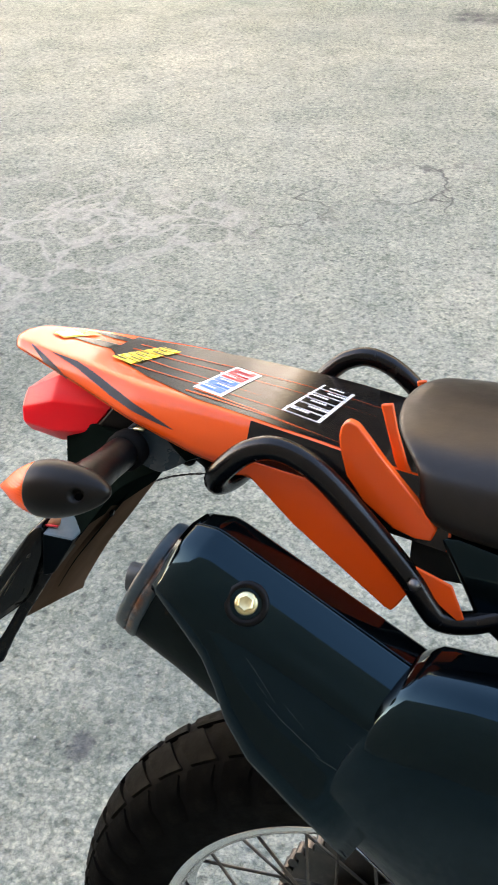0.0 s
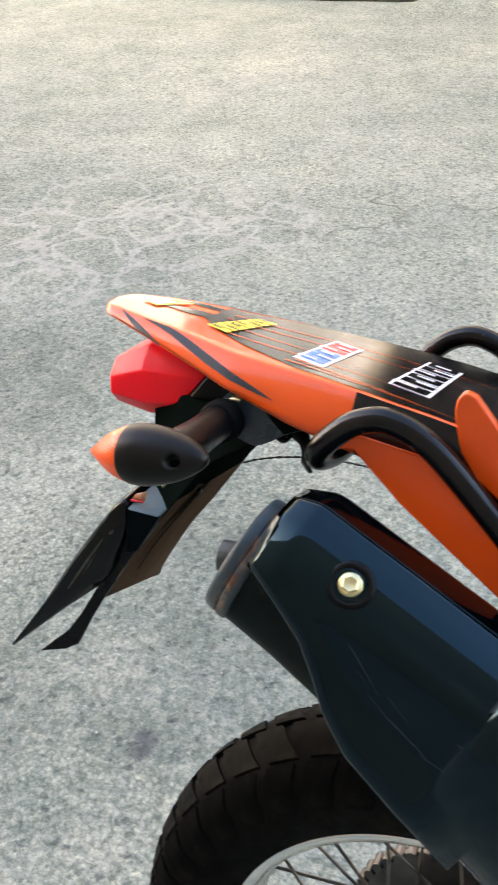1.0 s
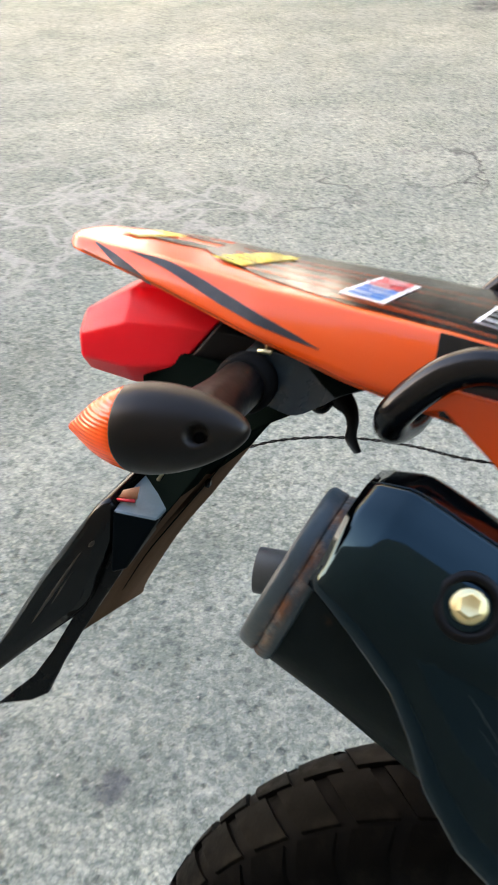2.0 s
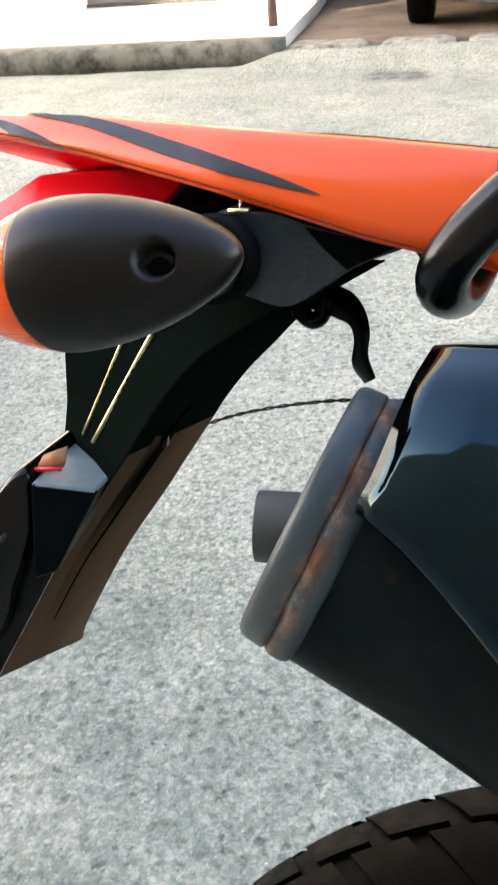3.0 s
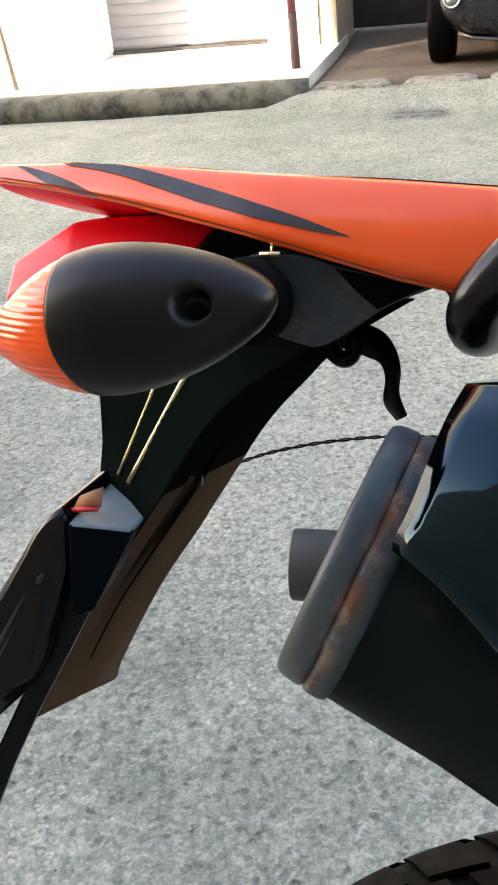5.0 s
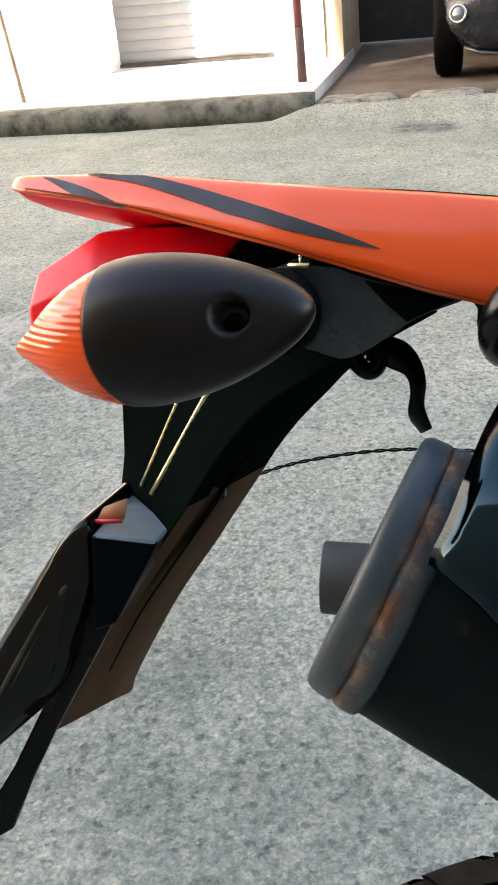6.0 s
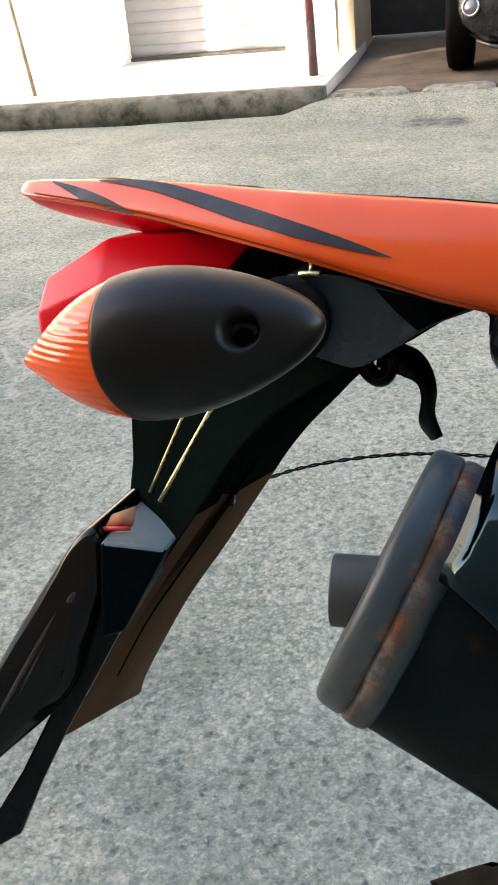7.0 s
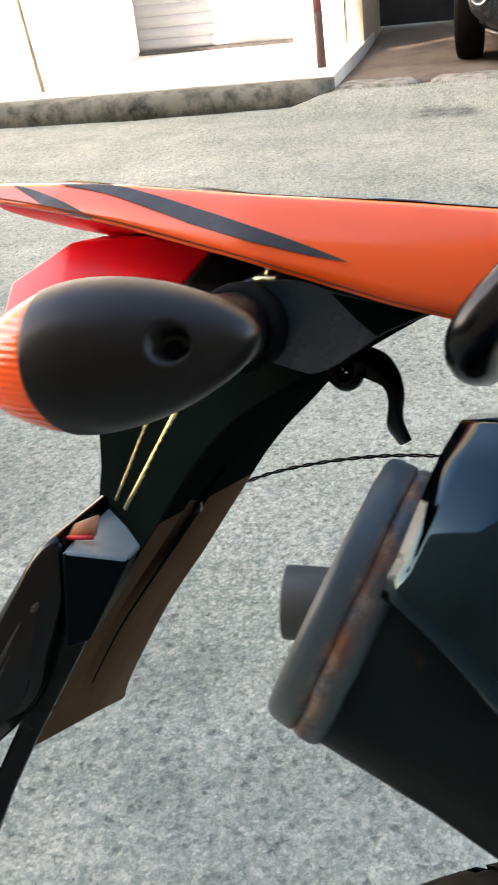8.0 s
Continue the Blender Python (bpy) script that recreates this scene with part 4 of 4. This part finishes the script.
    br = part("plate_bracket", plate_bm(out, 0.005, lambda u, v, w: (u, -0.088 - w, v)), SATIN, bike, "black plastic bracket with a pointed tab")
    bevelled(br, 0.0012, 2)


build_carrier()


def build_strap_and_cable():
    outer = glide([(-0.1790, 0, 0.9330), (-0.1718, 0, 0.9295), (-0.1620, 0, 0.9252), (-0.1559, 0, 0.9178), (-0.1534, 0, 0.9090), (-0.1540, 0, 0.8988), (-0.1507, 0, 0.8885)], 7)
    inner = glide([(-0.1800, 0, 0.9190), (-0.1735, 0, 0.9166), (-0.1681, 0, 0.9151), (-0.1620, 0, 0.9127), (-0.1600, 0, 0.9063), (-0.1614, 0, 0.8960), (-0.1606, 0, 0.8895)], 7)
    rings = []
    for k, (p, q) in enumerate(zip(outer, inner)):
        t = k / (len(outer) - 1)
        y = -0.030 + 0.003 * math.sin(7 * t)
        tilt = 0.0035 * math.sin(4 * t)
        if k == len(outer) - 1:
            q = q + Vector((0.0045, 0, -0.0050))
        rings.append([p + Vector((0, y + tilt, 0)), p + Vector((0, y + tilt - 0.0014, 0)), p.lerp(q, 0.5) + Vector((0, y - 0.0026, 0)), q + Vector((0, y - tilt - 0.0014, 0)), q + Vector((0, y - tilt, 0)), p.lerp(q, 0.5) + Vector((0, y - 0.001, 0))])
    part("strap", loft(rings), MATTE, bike, "torn black rubber strap hanging down")
    # ragged tape end by the grab rail
    tape = [(-0.1330, 0.9500), (-0.1310, 0.9470), (-0.1312, 0.9405), (-0.1292, 0.9370), (-0.1280, 0.9330), (-0.1235, 0.9322), (-0.1210, 0.9360), (-0.1205, 0.9480)]
    part("tape_end", plate_bm(tape, 0.004, lambda u, v, w: (u, -0.0700 + w, v)), MATTE, bike, "ragged end of black tape", smooth=False)
    hook = glide([(-0.1880, -0.03, 0.9240), (-0.1830, -0.031, 0.9165), (-0.1785, -0.032, 0.9140), (-0.1748, -0.031, 0.9165), (-0.1735, -0.03, 0.9240)], 6)
    part("hook", tube_bm(hook, 0.0040, 10), SATIN, bike)
    run = glide([(-0.275, 0.06, 0.826), (-0.24, 0.09, 0.832), (-0.19, 0.10, 0.8385), (-0.14, 0.10, 0.840), (-0.09, 0.095, 0.838), (-0.02, 0.085, 0.845), (0.05, 0.06, 0.87)], 24)
    cable = None
    for phase in (0, math.pi):
        pts = []
        for k, p in enumerate(run):
            a = phase + k * 0.75
            pts.append(p + Vector((0, math.cos(a), math.sin(a))) * 0.0007)
        if cable is None:
            cable = part("cable", tube_bm(pts, 0.0006, 6), MATTE, bike, "twisted thin black wire")
        else:
            part("strand", tube_bm(pts, 0.0006, 6), MATTE, cable)
    # clip under the fender
    part("clip", box_bm(-0.2005, -0.1925, -0.0940, -0.088, 0.9662, 0.9680), GOLD, bike, "small brass clip")
    part("clip_pin", tube_bm([Vector((-0.1965, -0.089, 0.967)), Vector((-0.1962, -0.089, 0.974))], 0.0008, 6), CHROME, bike)


build_strap_and_cable()


def build_rail():
    R = [(-0.110, -0.040, 0.938), (-0.115, -0.085, 0.937), (-0.1200, -0.112, 0.942), (-0.1190, -0.121, 0.952), (-0.1080, -0.122, 0.966), (-0.092, -0.122, 0.979), (-0.070, -0.122, 0.984), (-0.041, -0.122, 0.972), (-0.004, -0.122, 0.938), (0.034, -0.122, 0.898), (0.050, -0.122, 0.876), (0.062, -0.120, 0.864), (0.085, -0.112, 0.862), (0.12, -0.10, 0.872)]
    rail = part("grab_rail", tube_bm(glide(R, 6), 0.0093, 18), TUBE, bike, "black enamelled tubular grab rail")
    part("grab_rail", tube_bm(glide([(x + 0.018, -y, z - 0.007) for x, y, z in R], 6), 0.0093, 18), TUBE, bike, "black enamelled tubular grab rail")
    for s in (-1, 1):
        part("bolt", lathe_bm([(0, 0.005), (0.004, 0.005), (0.0045, 0.0)], (0.040, s * 0.130, 0.897), (0.2, s, 0.3), (1, 0, 0), 6), STEEL, rail)


build_rail()


def build_side_covers():
    for s in (-1, 1):
        low = lambda u, v, w, s=s: (u, s * (0.1165 + 0.05 * (0.96 - v) + w), v - (0.022 if s > 0 else 0))
        out = [(-0.118, 0.952), (-0.0944, 0.9570), (-0.0571, 0.9231), (-0.0199, 0.8960), (0.0185, 0.8680), (0.0240, 0.8655), (0.0285, 0.8710), (0.040, 0.892), (0.0735, 0.868), (0.079, 0.870), (0.0670, 0.896), (0.0545, 0.9010), (0.0385, 0.9065), (0.022, 0.9120), (-0.004, 0.939), (-0.036, 0.960), (-0.09, 0.968)]
        c = part("side_cover", plate_bm(out, 0.003, low), ORANGE, bike, "orange plastic side cover under the grab rail")
        bevelled(c, 0.0012, 2)
        leaf = lambda u, v, w, s=s: (u, s * (0.099 + w), v)
        out = [(-0.0276, 0.9868), (-0.0288, 0.9960), (-0.0278, 1.0027), (-0.0250, 1.0070), (-0.0218, 1.0082), (-0.0153, 1.0061), (-0.0045, 0.9940), (0.0068, 0.9803), (0.0195, 0.9668), (0.0318, 0.9538), (0.0415, 0.9430), (0.0499, 0.9322), (0.0463, 0.9218), (0.0340, 0.9217), (0.0173, 0.9270), (-0.0075, 0.9462), (-0.0210, 0.9646)]
        if s < 0:
            c = part("seat_trim", plate_bm(out, 0.009, leaf), ORANGE, bike, "curved orange trim beside the seat")
            bevelled(c, 0.0055, 4)
        strip = lambda u, v, w, s=s: (u, s * (0.086 + w), v - (0.045 if s > 0 else 0))
        out = [(-0.0031, 1.0175), (0.0060, 1.0198), (0.0111, 0.9998), (0.0206, 0.9737), (0.0350, 0.9479), (0.0491, 0.9264), (0.0442, 0.9205), (0.0289, 0.9443), (0.0114, 0.9721), (0.0044, 0.9941)]
        c = part("seat_trim", plate_bm(out, 0.004, strip), ORANGE, bike, "orange edge trim along the seat")
        bevelled(c, 0.0015, 2)
        dark = lambda u, v, w, s=s: (u, s * (0.094 + 0.10 * (0.95 - v) + w), v)
        out = [(0.052, 0.925), (0.066, 0.928), (0.11, 0.918), (0.30, 0.93), (0.30, 0.80), (0.13, 0.83), (0.088, 0.862), (0.074, 0.888)]
        c = part("frame_cover", plate_bm(out, 0.010, dark), GLOSS, bike, "glossy black side cover under the seat")
        bevelled(c, 0.004, 3)


build_side_covers()


def build_seat():
    rings = []
    for x, w, zt, zs, zb in ((-0.004, 0.080, 0.982, 0.971, 0.950), (0.002, 0.097, 0.988, 0.972, 0.940), (0.016, 0.106, 0.990, 0.971, 0.930), (0.05, 0.112, 0.990, 0.969, 0.920), (0.10, 0.117, 0.991, 0.968, 0.913), (0.18, 0.120, 0.991, 0.966, 0.910), (0.30, 0.120, 0.988, 0.962, 0.908), (0.42, 0.115, 1.0, 0.965, 0.915), (0.45, 0.10, 0.985, 0.955, 0.915)):
        h = []
        for y, z in ((-1.0, zb), (-1.03, (zb + zs) / 2), (-0.98, zs), (-0.86, zs + 0.5 * (zt - zs)), (-0.62, zs + 0.85 * (zt - zs)), (-0.3, zt), (0, zt + 0.001)):
            h.append((x + 0.03 * abs(y) ** 3 * max(0.0, (0.05 - x) / 0.05), y * w, z))
        rings.append(h + [(p[0], -p[1], p[2]) for p in reversed(h[:-1])])
    seat = part("seat", loft(rings), VINYL, bike, "dark brown-black vinyl seat")
    m = seat.modifiers.new("round", "SUBSURF")
    m.levels = m.render_levels = 2
    base = part("seat_base", box_bm(0.03, 0.44, -0.09, 0.09, 0.88, 0.925), MATTE, seat)


build_seat()

# ---- silencer ----
AX = Vector((0.885, -0.19, -0.44)).normalized()
UP = (Vector((0, 0, 1)) - AX * AX.z).normalized()
OUT = AX.cross(UP)
if OUT.y > 0:
    OUT = -OUT
C0 = Vector((-0.1600, -0.150, 0.877))
RUN = Vector((0.89, -0.05, -0.455)).normalized()
# the can's own frame: its rear face stands square to its run
CAN_AX = Vector((0.909, -0.04, -0.415)).normalized()
CAN_UP = (Vector((0, 0, 1)) - CAN_AX * CAN_AX.z).normalized()
CAN_OUT = CAN_UP.cross(CAN_AX) if CAN_UP.cross(CAN_AX).y < 0 else CAN_AX.cross(CAN_UP)
CAN_0 = Vector((-0.1640, -0.150, 0.8738))


def sil(s, u, v):
    return C0 + RUN * s + OUT * u + UP * v


def can_at(s, u, v):
    return CAN_0 + RUN * s + CAN_OUT * u + CAN_UP * v


def build_silencer():
    seg = 40

    def ring(s, ru, vt, vb):
        out = []
        for j in range(seg):
            a = 2 * math.pi * j / seg
            v = vt * math.sin(a) if math.sin(a) > 0 else vb * math.sin(a)
            out.append(can_at(s, ru * math.cos(a), v))
        return out
    can = part("silencer", loft([ring(s, ru, vt, vb) for s, ru, vt, vb in ((0.012, 0.0445, 0.0445, 0.0455), (0.018, 0.0455, 0.0455, 0.0465), (0.06, 0.0465, 0.0465, 0.0475), (0.12, 0.049, 0.049, 0.054), (0.20, 0.052, 0.052, 0.066), (0.30, 0.055, 0.054, 0.075), (0.42, 0.055, 0.055, 0.08))]), CAN, bike, "dark steel silencer with rust along its seam")
    smooth_by(can, 40)
    def rough_ring(s, r, wild):
        return [can_at(s + wild * noise.noise((math.cos(a) * 4, math.sin(a) * 4, 3)), (r + 0.4 * wild * noise.noise((math.cos(a) * 9, math.sin(a) * 9, 8))) * math.cos(a), r * math.sin(a)) for a in [2 * math.pi * j / 72 for j in range(72)]]
    cap = part("end_cap", loft([rough_ring(s, r, w) for s, r, w in ((-0.0010, 0.038, 0), (-0.0008, 0.0430, 0), (-0.0002, 0.0452, 0), (0.0015, 0.0465, 0), (0.0035, 0.0470, 0), (0.0085, 0.0474, 0.0004), (0.0094, 0.0471, 0.0008), (0.0099, 0.0464, 0.0011), (0.0104, 0.0468, 0.0011), (0.0112, 0.0476, 0.0009), (0.0128, 0.0480, 0.0006), (0.0165, 0.0480, 0.0005), (0.0184, 0.0474, 0.0006), (0.0196, 0.0455, 0.0004))]), CAP, can, "heat-stained end cap with a rusty weld seam")
    smooth_by(cap, 50)
    d = Vector((-1.0, -0.05, 0.02)).normalized()
    p0 = Vector((-0.1405, -0.152, 0.8670))
    outlet = part("outlet_pipe", lathe_bm([(0.0, 0.0124), (0.0375, 0.0124), (0.038, 0.0121), (0.038, 0.0112), (0.005, 0.0110)], p0, d, (0, 0, 1), 28, False), CAP, can, "short round outlet pipe")
    # heat shield: a folded shell with a bevelled rear end
    def fold(s, grow, lower):
        curve = glide([(0.011, 0.0804, -0.006), (0.0128, 0.0797, -0.006), (0.030, 0.0722, -0.004), (0.044, 0.0600, 0.0), (0.0515, 0.0490, 0.003), (0.0545, 0.0415 - 0.5 * lower, 0.004), (0.0548 + 0.12 * lower, 0.0360 - 0.9 * lower, 0.004), (0.0535 + 0.15 * lower, 0.0310 - lower, 0.005)], 4)
        pts = [(-0.040, 0.050, -0.006), (-0.032, 0.063, -0.007), (-0.0235, 0.0715, -0.008), (-0.021, 0.0735, -0.008), (-0.0185, 0.0742, -0.008), (-0.005, 0.0772, -0.007), (0.0092, 0.0802, -0.006)] + [tuple(p) for p in curve]
        back = max(0.0, 1 - s / 0.08)
        return [sil(s + ds * back, u * (1 + 0.12 * grow), v) for u, v, ds in pts]
    rings = []
    for s, inset, grow, lower in ((0.017, 0.012, 0.0, 0.0), (0.023, 0.008, 0.0, 0.0), (0.034, 0.0016, 0.0, 0.001), (0.038, 0.0004, 0.0, 0.002), (0.045, 0.0, 0.04, 0.004), (0.06, 0.0, 0.1, 0.009), (0.08, 0.0, 0.15, 0.017), (0.10, 0.0, 0.2, 0.032), (0.12, 0.0, 0.24, 0.050), (0.15, 0.0, 0.3, 0.067), (0.20, 0.0, 0.4, 0.078), (0.25, 0.0, 0.5, 0.086)):
        row = fold(s, grow, lower)
        c = sil(s, 0.0, 0.02)
        weight = lambda p: max(0.0, min(1.0, ((p - C0).dot(UP) - 0.004) / 0.04))
        rings.append([p + (c - p).normalized() * inset * weight(p) for p in row])
    sh = part("heat_shield", loft(rings, False, False), GLOSS, can, "glossy black folded heat shield")
    solid(sh, 0.002, 1.0)
    sh.data.shade_smooth()
    # scratches and a worn crease on the shield
    swell = [(0.038, 0.0, 0.002), (0.045, 0.04, 0.004), (0.06, 0.1, 0.009), (0.08, 0.15, 0.017), (0.10, 0.2, 0.032), (0.12, 0.24, 0.050), (0.15, 0.3, 0.067), (0.20, 0.4, 0.078), (0.25, 0.5, 0.086)]

    def on_shield(s, k):
        row = fold(s, *lerp_table(swell, s))
        i = int(7 + k)
        p = row[i].lerp(row[i + 1], 7 + k - i)
        n = (row[i + 1] - row[i]).cross(RUN).normalized()
        if n.dot(p - sil(s, 0.0, 0.02)) < 0:
            n = -n
        return p + n * 0.0021
    for s0, k0, s1, k1, r in ((0.106, 17.8, 0.141, 19.1, 0.00022), (0.134, 19.7, 0.190, 20.1, 0.00026), (0.186, 20.3, 0.236, 19.4, 0.00024), (0.146, 18.6, 0.168, 19.1, 0.00016), (0.198, 17.9, 0.214, 18.2, 0.00018), (0.120, 18.9, 0.134, 19.3, 0.00015)):
        way = [on_shield(s0 + (s1 - s0) * t / 12, k0 + (k1 - k0) * t / 12 + 0.012 * math.sin(t * 1.7)) for t in range(13)]
        part("scratch", tube_bm(way, lambda t, r=r: 0.65 * r * (0.4 + 0.6 * math.sin(math.pi * t)), 5), SCRATCH, sh)
    b0 = sil(0.083, 0.0405, 0.0655)
    nb = (OUT * 0.72 + UP * 0.69).normalized()
    b0 = b0 + nb * 0.0016
    bolt = part("bolt", lathe_bm([(0.0, 0.0084), (0.0018, 0.0084), (0.0028, 0.0068), (0.0030, 0.0)], b0, nb, AX, 28), GOLD, can, "plated flange bolt with a hexagonal head")
    head = part("hex_head", lathe_bm([(0.0026, 0.0063), (0.0052, 0.0061), (0.0059, 0.0051), (0.0054, 0.0034), (0.0052, 0.0)], b0, nb, AX, 6), GOLD, bolt)
    smooth_by(head, 25)
    part("grommet", lathe_bm([(-0.002, 0.0165), (0.001, 0.0155), (0.0012, 0.0118), (-0.0015, 0.0108)], b0, nb, AX, 28, False), MATTE, can, "black rubber grommet")
    # wide cover ahead of the shield, swelling out of it
    rings = []
    for s, ru, vt, vb, cu in ((0.196, 0.030, 0.066, 0.03, 0.014), (0.200, 0.044, 0.086, 0.045, 0.012), (0.210, 0.054, 0.097, 0.058, 0.010), (0.25, 0.062, 0.115, 0.075, 0.006), (0.32, 0.066, 0.140, 0.10, 0.0), (0.44, 0.066, 0.16, 0.12, -0.01)):
        out = []
        for j in range(seg):
            a = 2 * math.pi * j / seg
            k = abs(math.cos(a)) ** 0.7 * (1 if math.cos(a) > 0 else -1)
            n = abs(math.sin(a)) ** 0.7 * (1 if math.sin(a) > 0 else -1)
            out.append(sil(s, cu + ru * k, (vt if n > 0 else vb) * n))
        rings.append(out)
    c = part("front_cover", loft(rings), GLOSS, bike, "glossy black engine-side cover")
    smooth_by(c, 60)


build_silencer()


def build_wheel():
    zc = 0.326
    AXLE_X = 0.010
    wheel = thing("rear_wheel", "spoked rear wheel with a dirty knobbly tyre", "")
    wheel.parent = bike
    C = Vector((AXLE_X, 0, zc))

    def place(a, r, y):
        return (AXLE_X + r * math.cos(a), y, zc + r * math.sin(a))
    prof = [(-0.036, 0.212), (-0.043, 0.222), (-0.053, 0.245), (-0.059, 0.270), (-0.057, 0.292), (-0.050, 0.306), (-0.037, 0.315), (-0.019, 0.3195), (0, 0.321)]
    prof = prof + [(-y, r) for y, r in reversed(prof[:-1])]
    n = 120
    bm = bmesh.new()
    grid = [[bm.verts.new(place(2 * math.pi * k / n, r, y)) for y, r in prof] for k in range(n)]
    for k in range(n):
        a, b = grid[k], grid[(k + 1) % n]
        for j in range(len(prof) - 1):
            bm.faces.new((a[j], b[j], b[j + 1], a[j + 1]))
    part("tyre", bm, RUBBER, wheel, "dusty black rubber tyre")
    # tread blocks follow the crown, in staggered rows
    crown = [(-0.061, 0.277), (-0.060, 0.293), (-0.052, 0.308), (-0.038, 0.3180), (-0.019, 0.3242), (0, 0.326), (0.019, 0.3242), (0.038, 0.3180), (0.052, 0.308), (0.060, 0.293), (0.061, 0.277)]

    def on_crown(t):
        t = max(0.0, min(1.0, t)) * (len(crown) - 1)
        k = min(int(t), len(crown) - 2)
        f = t - k
        return tuple(p + (q - p) * f for p, q in zip(crown[k], crown[k + 1]))
    pitch = 2 * math.pi / 42

    def block(lo, hi, a_lo0, a_lo1, a_hi0, a_hi1):
        bm = bmesh.new()
        rows = []
        for i in range(4):
            t = i / 3
            y, r = on_crown(lo + (hi - lo) * t)
            b0, b1 = a_lo0 + (a_hi0 - a_lo0) * t, a_lo1 + (a_hi1 - a_lo1) * t
            rows.append([(b0, y, r), ((b0 + b1) / 2, y, r), (b1, y, r)])
        top = [[bm.verts.new(place(a * pitch, r, y)) for a, y, r in row] for row in rows]
        low = [[bm.verts.new(place(a * pitch + 0.0, r - 0.013, y * 0.975)) for a, y, r in row] for row in rows]
        for i in range(3):
            for j in range(2):
                bm.faces.new((top[i][j], top[i][j + 1], top[i + 1][j + 1], top[i + 1][j]))
        edge = lambda g: [g[0][0], g[0][1], g[0][2], g[1][2], g[2][2], g[3][2], g[3][1], g[3][0], g[2][0], g[1][0]]
        te, le = edge(top), edge(low)
        for k in range(len(te)):
            j = (k + 1) % len(te)
            bm.faces.new((te[k], te[j], le[j], le[k]))
        ob = part("tread_block", bm, TREAD, wheel)
        smooth_by(ob, 35)
        return ob
    kinds = [block(0.0, 0.225, 0.42, 1.12, 0.0, 0.72), block(0.255, 0.485, -0.08, 0.64, 0.52, 1.26), block(0.515, 0.745, 0.02, 0.76, 0.62, 1.34), block(0.775, 1.0, 0.5, 1.22, 0.08, 0.78)]
    for k in range(1, 42):
        turn = Matrix.Translation(C) @ Matrix.Rotation(-k * pitch, 4, "Y") @ Matrix.Translation(-C)
        for src in kinds:
            ob = new("tread_block", src.data)
            ob.parent = wheel
            ob.matrix_local = turn
    rimp = [(-0.038, 0.2210), (-0.040, 0.2230), (-0.0425, 0.2220), (-0.043, 0.2175), (-0.040, 0.2100), (-0.034, 0.2070), (-0.02, 0.2055), (-0.008, 0.1995), (0.008, 0.1995), (0.02, 0.2055), (0.034, 0.2070), (0.040, 0.2100), (0.043, 0.2175), (0.0425, 0.2220), (0.040, 0.2230), (0.038, 0.2210), (0.02, 0.2095), (-0.02, 0.2095)]
    bm = bmesh.new()
    grid = [[bm.verts.new(place(2 * math.pi * k / n, r, y)) for y, r in rimp] for k in range(n)]
    for k in range(n):
        a, b = grid[k], grid[(k + 1) % n]
        for j in range(len(rimp)):
            bm.faces.new((a[j], b[j], b[(j + 1) % len(rimp)], a[(j + 1) % len(rimp)]))
    part("rim", bm, CHROME, wheel, "scuffed chromed rim")
    part("hub", lathe_bm([(-0.06, 0.02), (-0.055, 0.05), (-0.045, 0.055), (-0.04, 0.04), (0.04, 0.04), (0.045, 0.055), (0.05, 0.05), (0.06, 0.02)], C, (0, 1, 0), (0, 0, 1), 28), STEEL, wheel)
    for k in range(36):
        a = 2 * math.pi * k / 36
        side = -1 if k % 2 else 1
        lean = 0.75 if (k // 2) % 2 else -0.75
        p, q = Vector(place(a + lean, 0.050, side * 0.043)), Vector(place(a, 0.2005, side * 0.006))
        sp = part("spoke", tube_bm([p, p.lerp(q, 0.5), q], 0.0019, 6), STEEL, wheel)
    # sprocket and chain on the far side
    teeth = 42
    out = []
    for k in range(teeth):
        a = 2 * math.pi * k / teeth
        for da, r in ((0.0, 0.100), (0.035, 0.1075), (0.075, 0.1075), (0.11, 0.100)):
            out.append((AXLE_X + (r * math.cos(a + da)), zc + r * math.sin(a + da)))
    part("sprocket", plate_bm(out, 0.006, lambda u, v, w: (u, 0.062 + w, v)), STEEL, wheel, "dark toothed sprocket", smooth=False)
    for k in range(22):
        a = radians(60 + 8.5 * k)
        p = Vector((AXLE_X + 0.106 * math.cos(a), 0.065, zc + 0.106 * math.sin(a)))
        lk = part("chain_link", lathe_bm([(-0.009, 0.0062), (0.009, 0.0062)], p, (0, 1, 0), (0, 0, 1), 10), STEEL, wheel, smooth=False)


build_wheel()
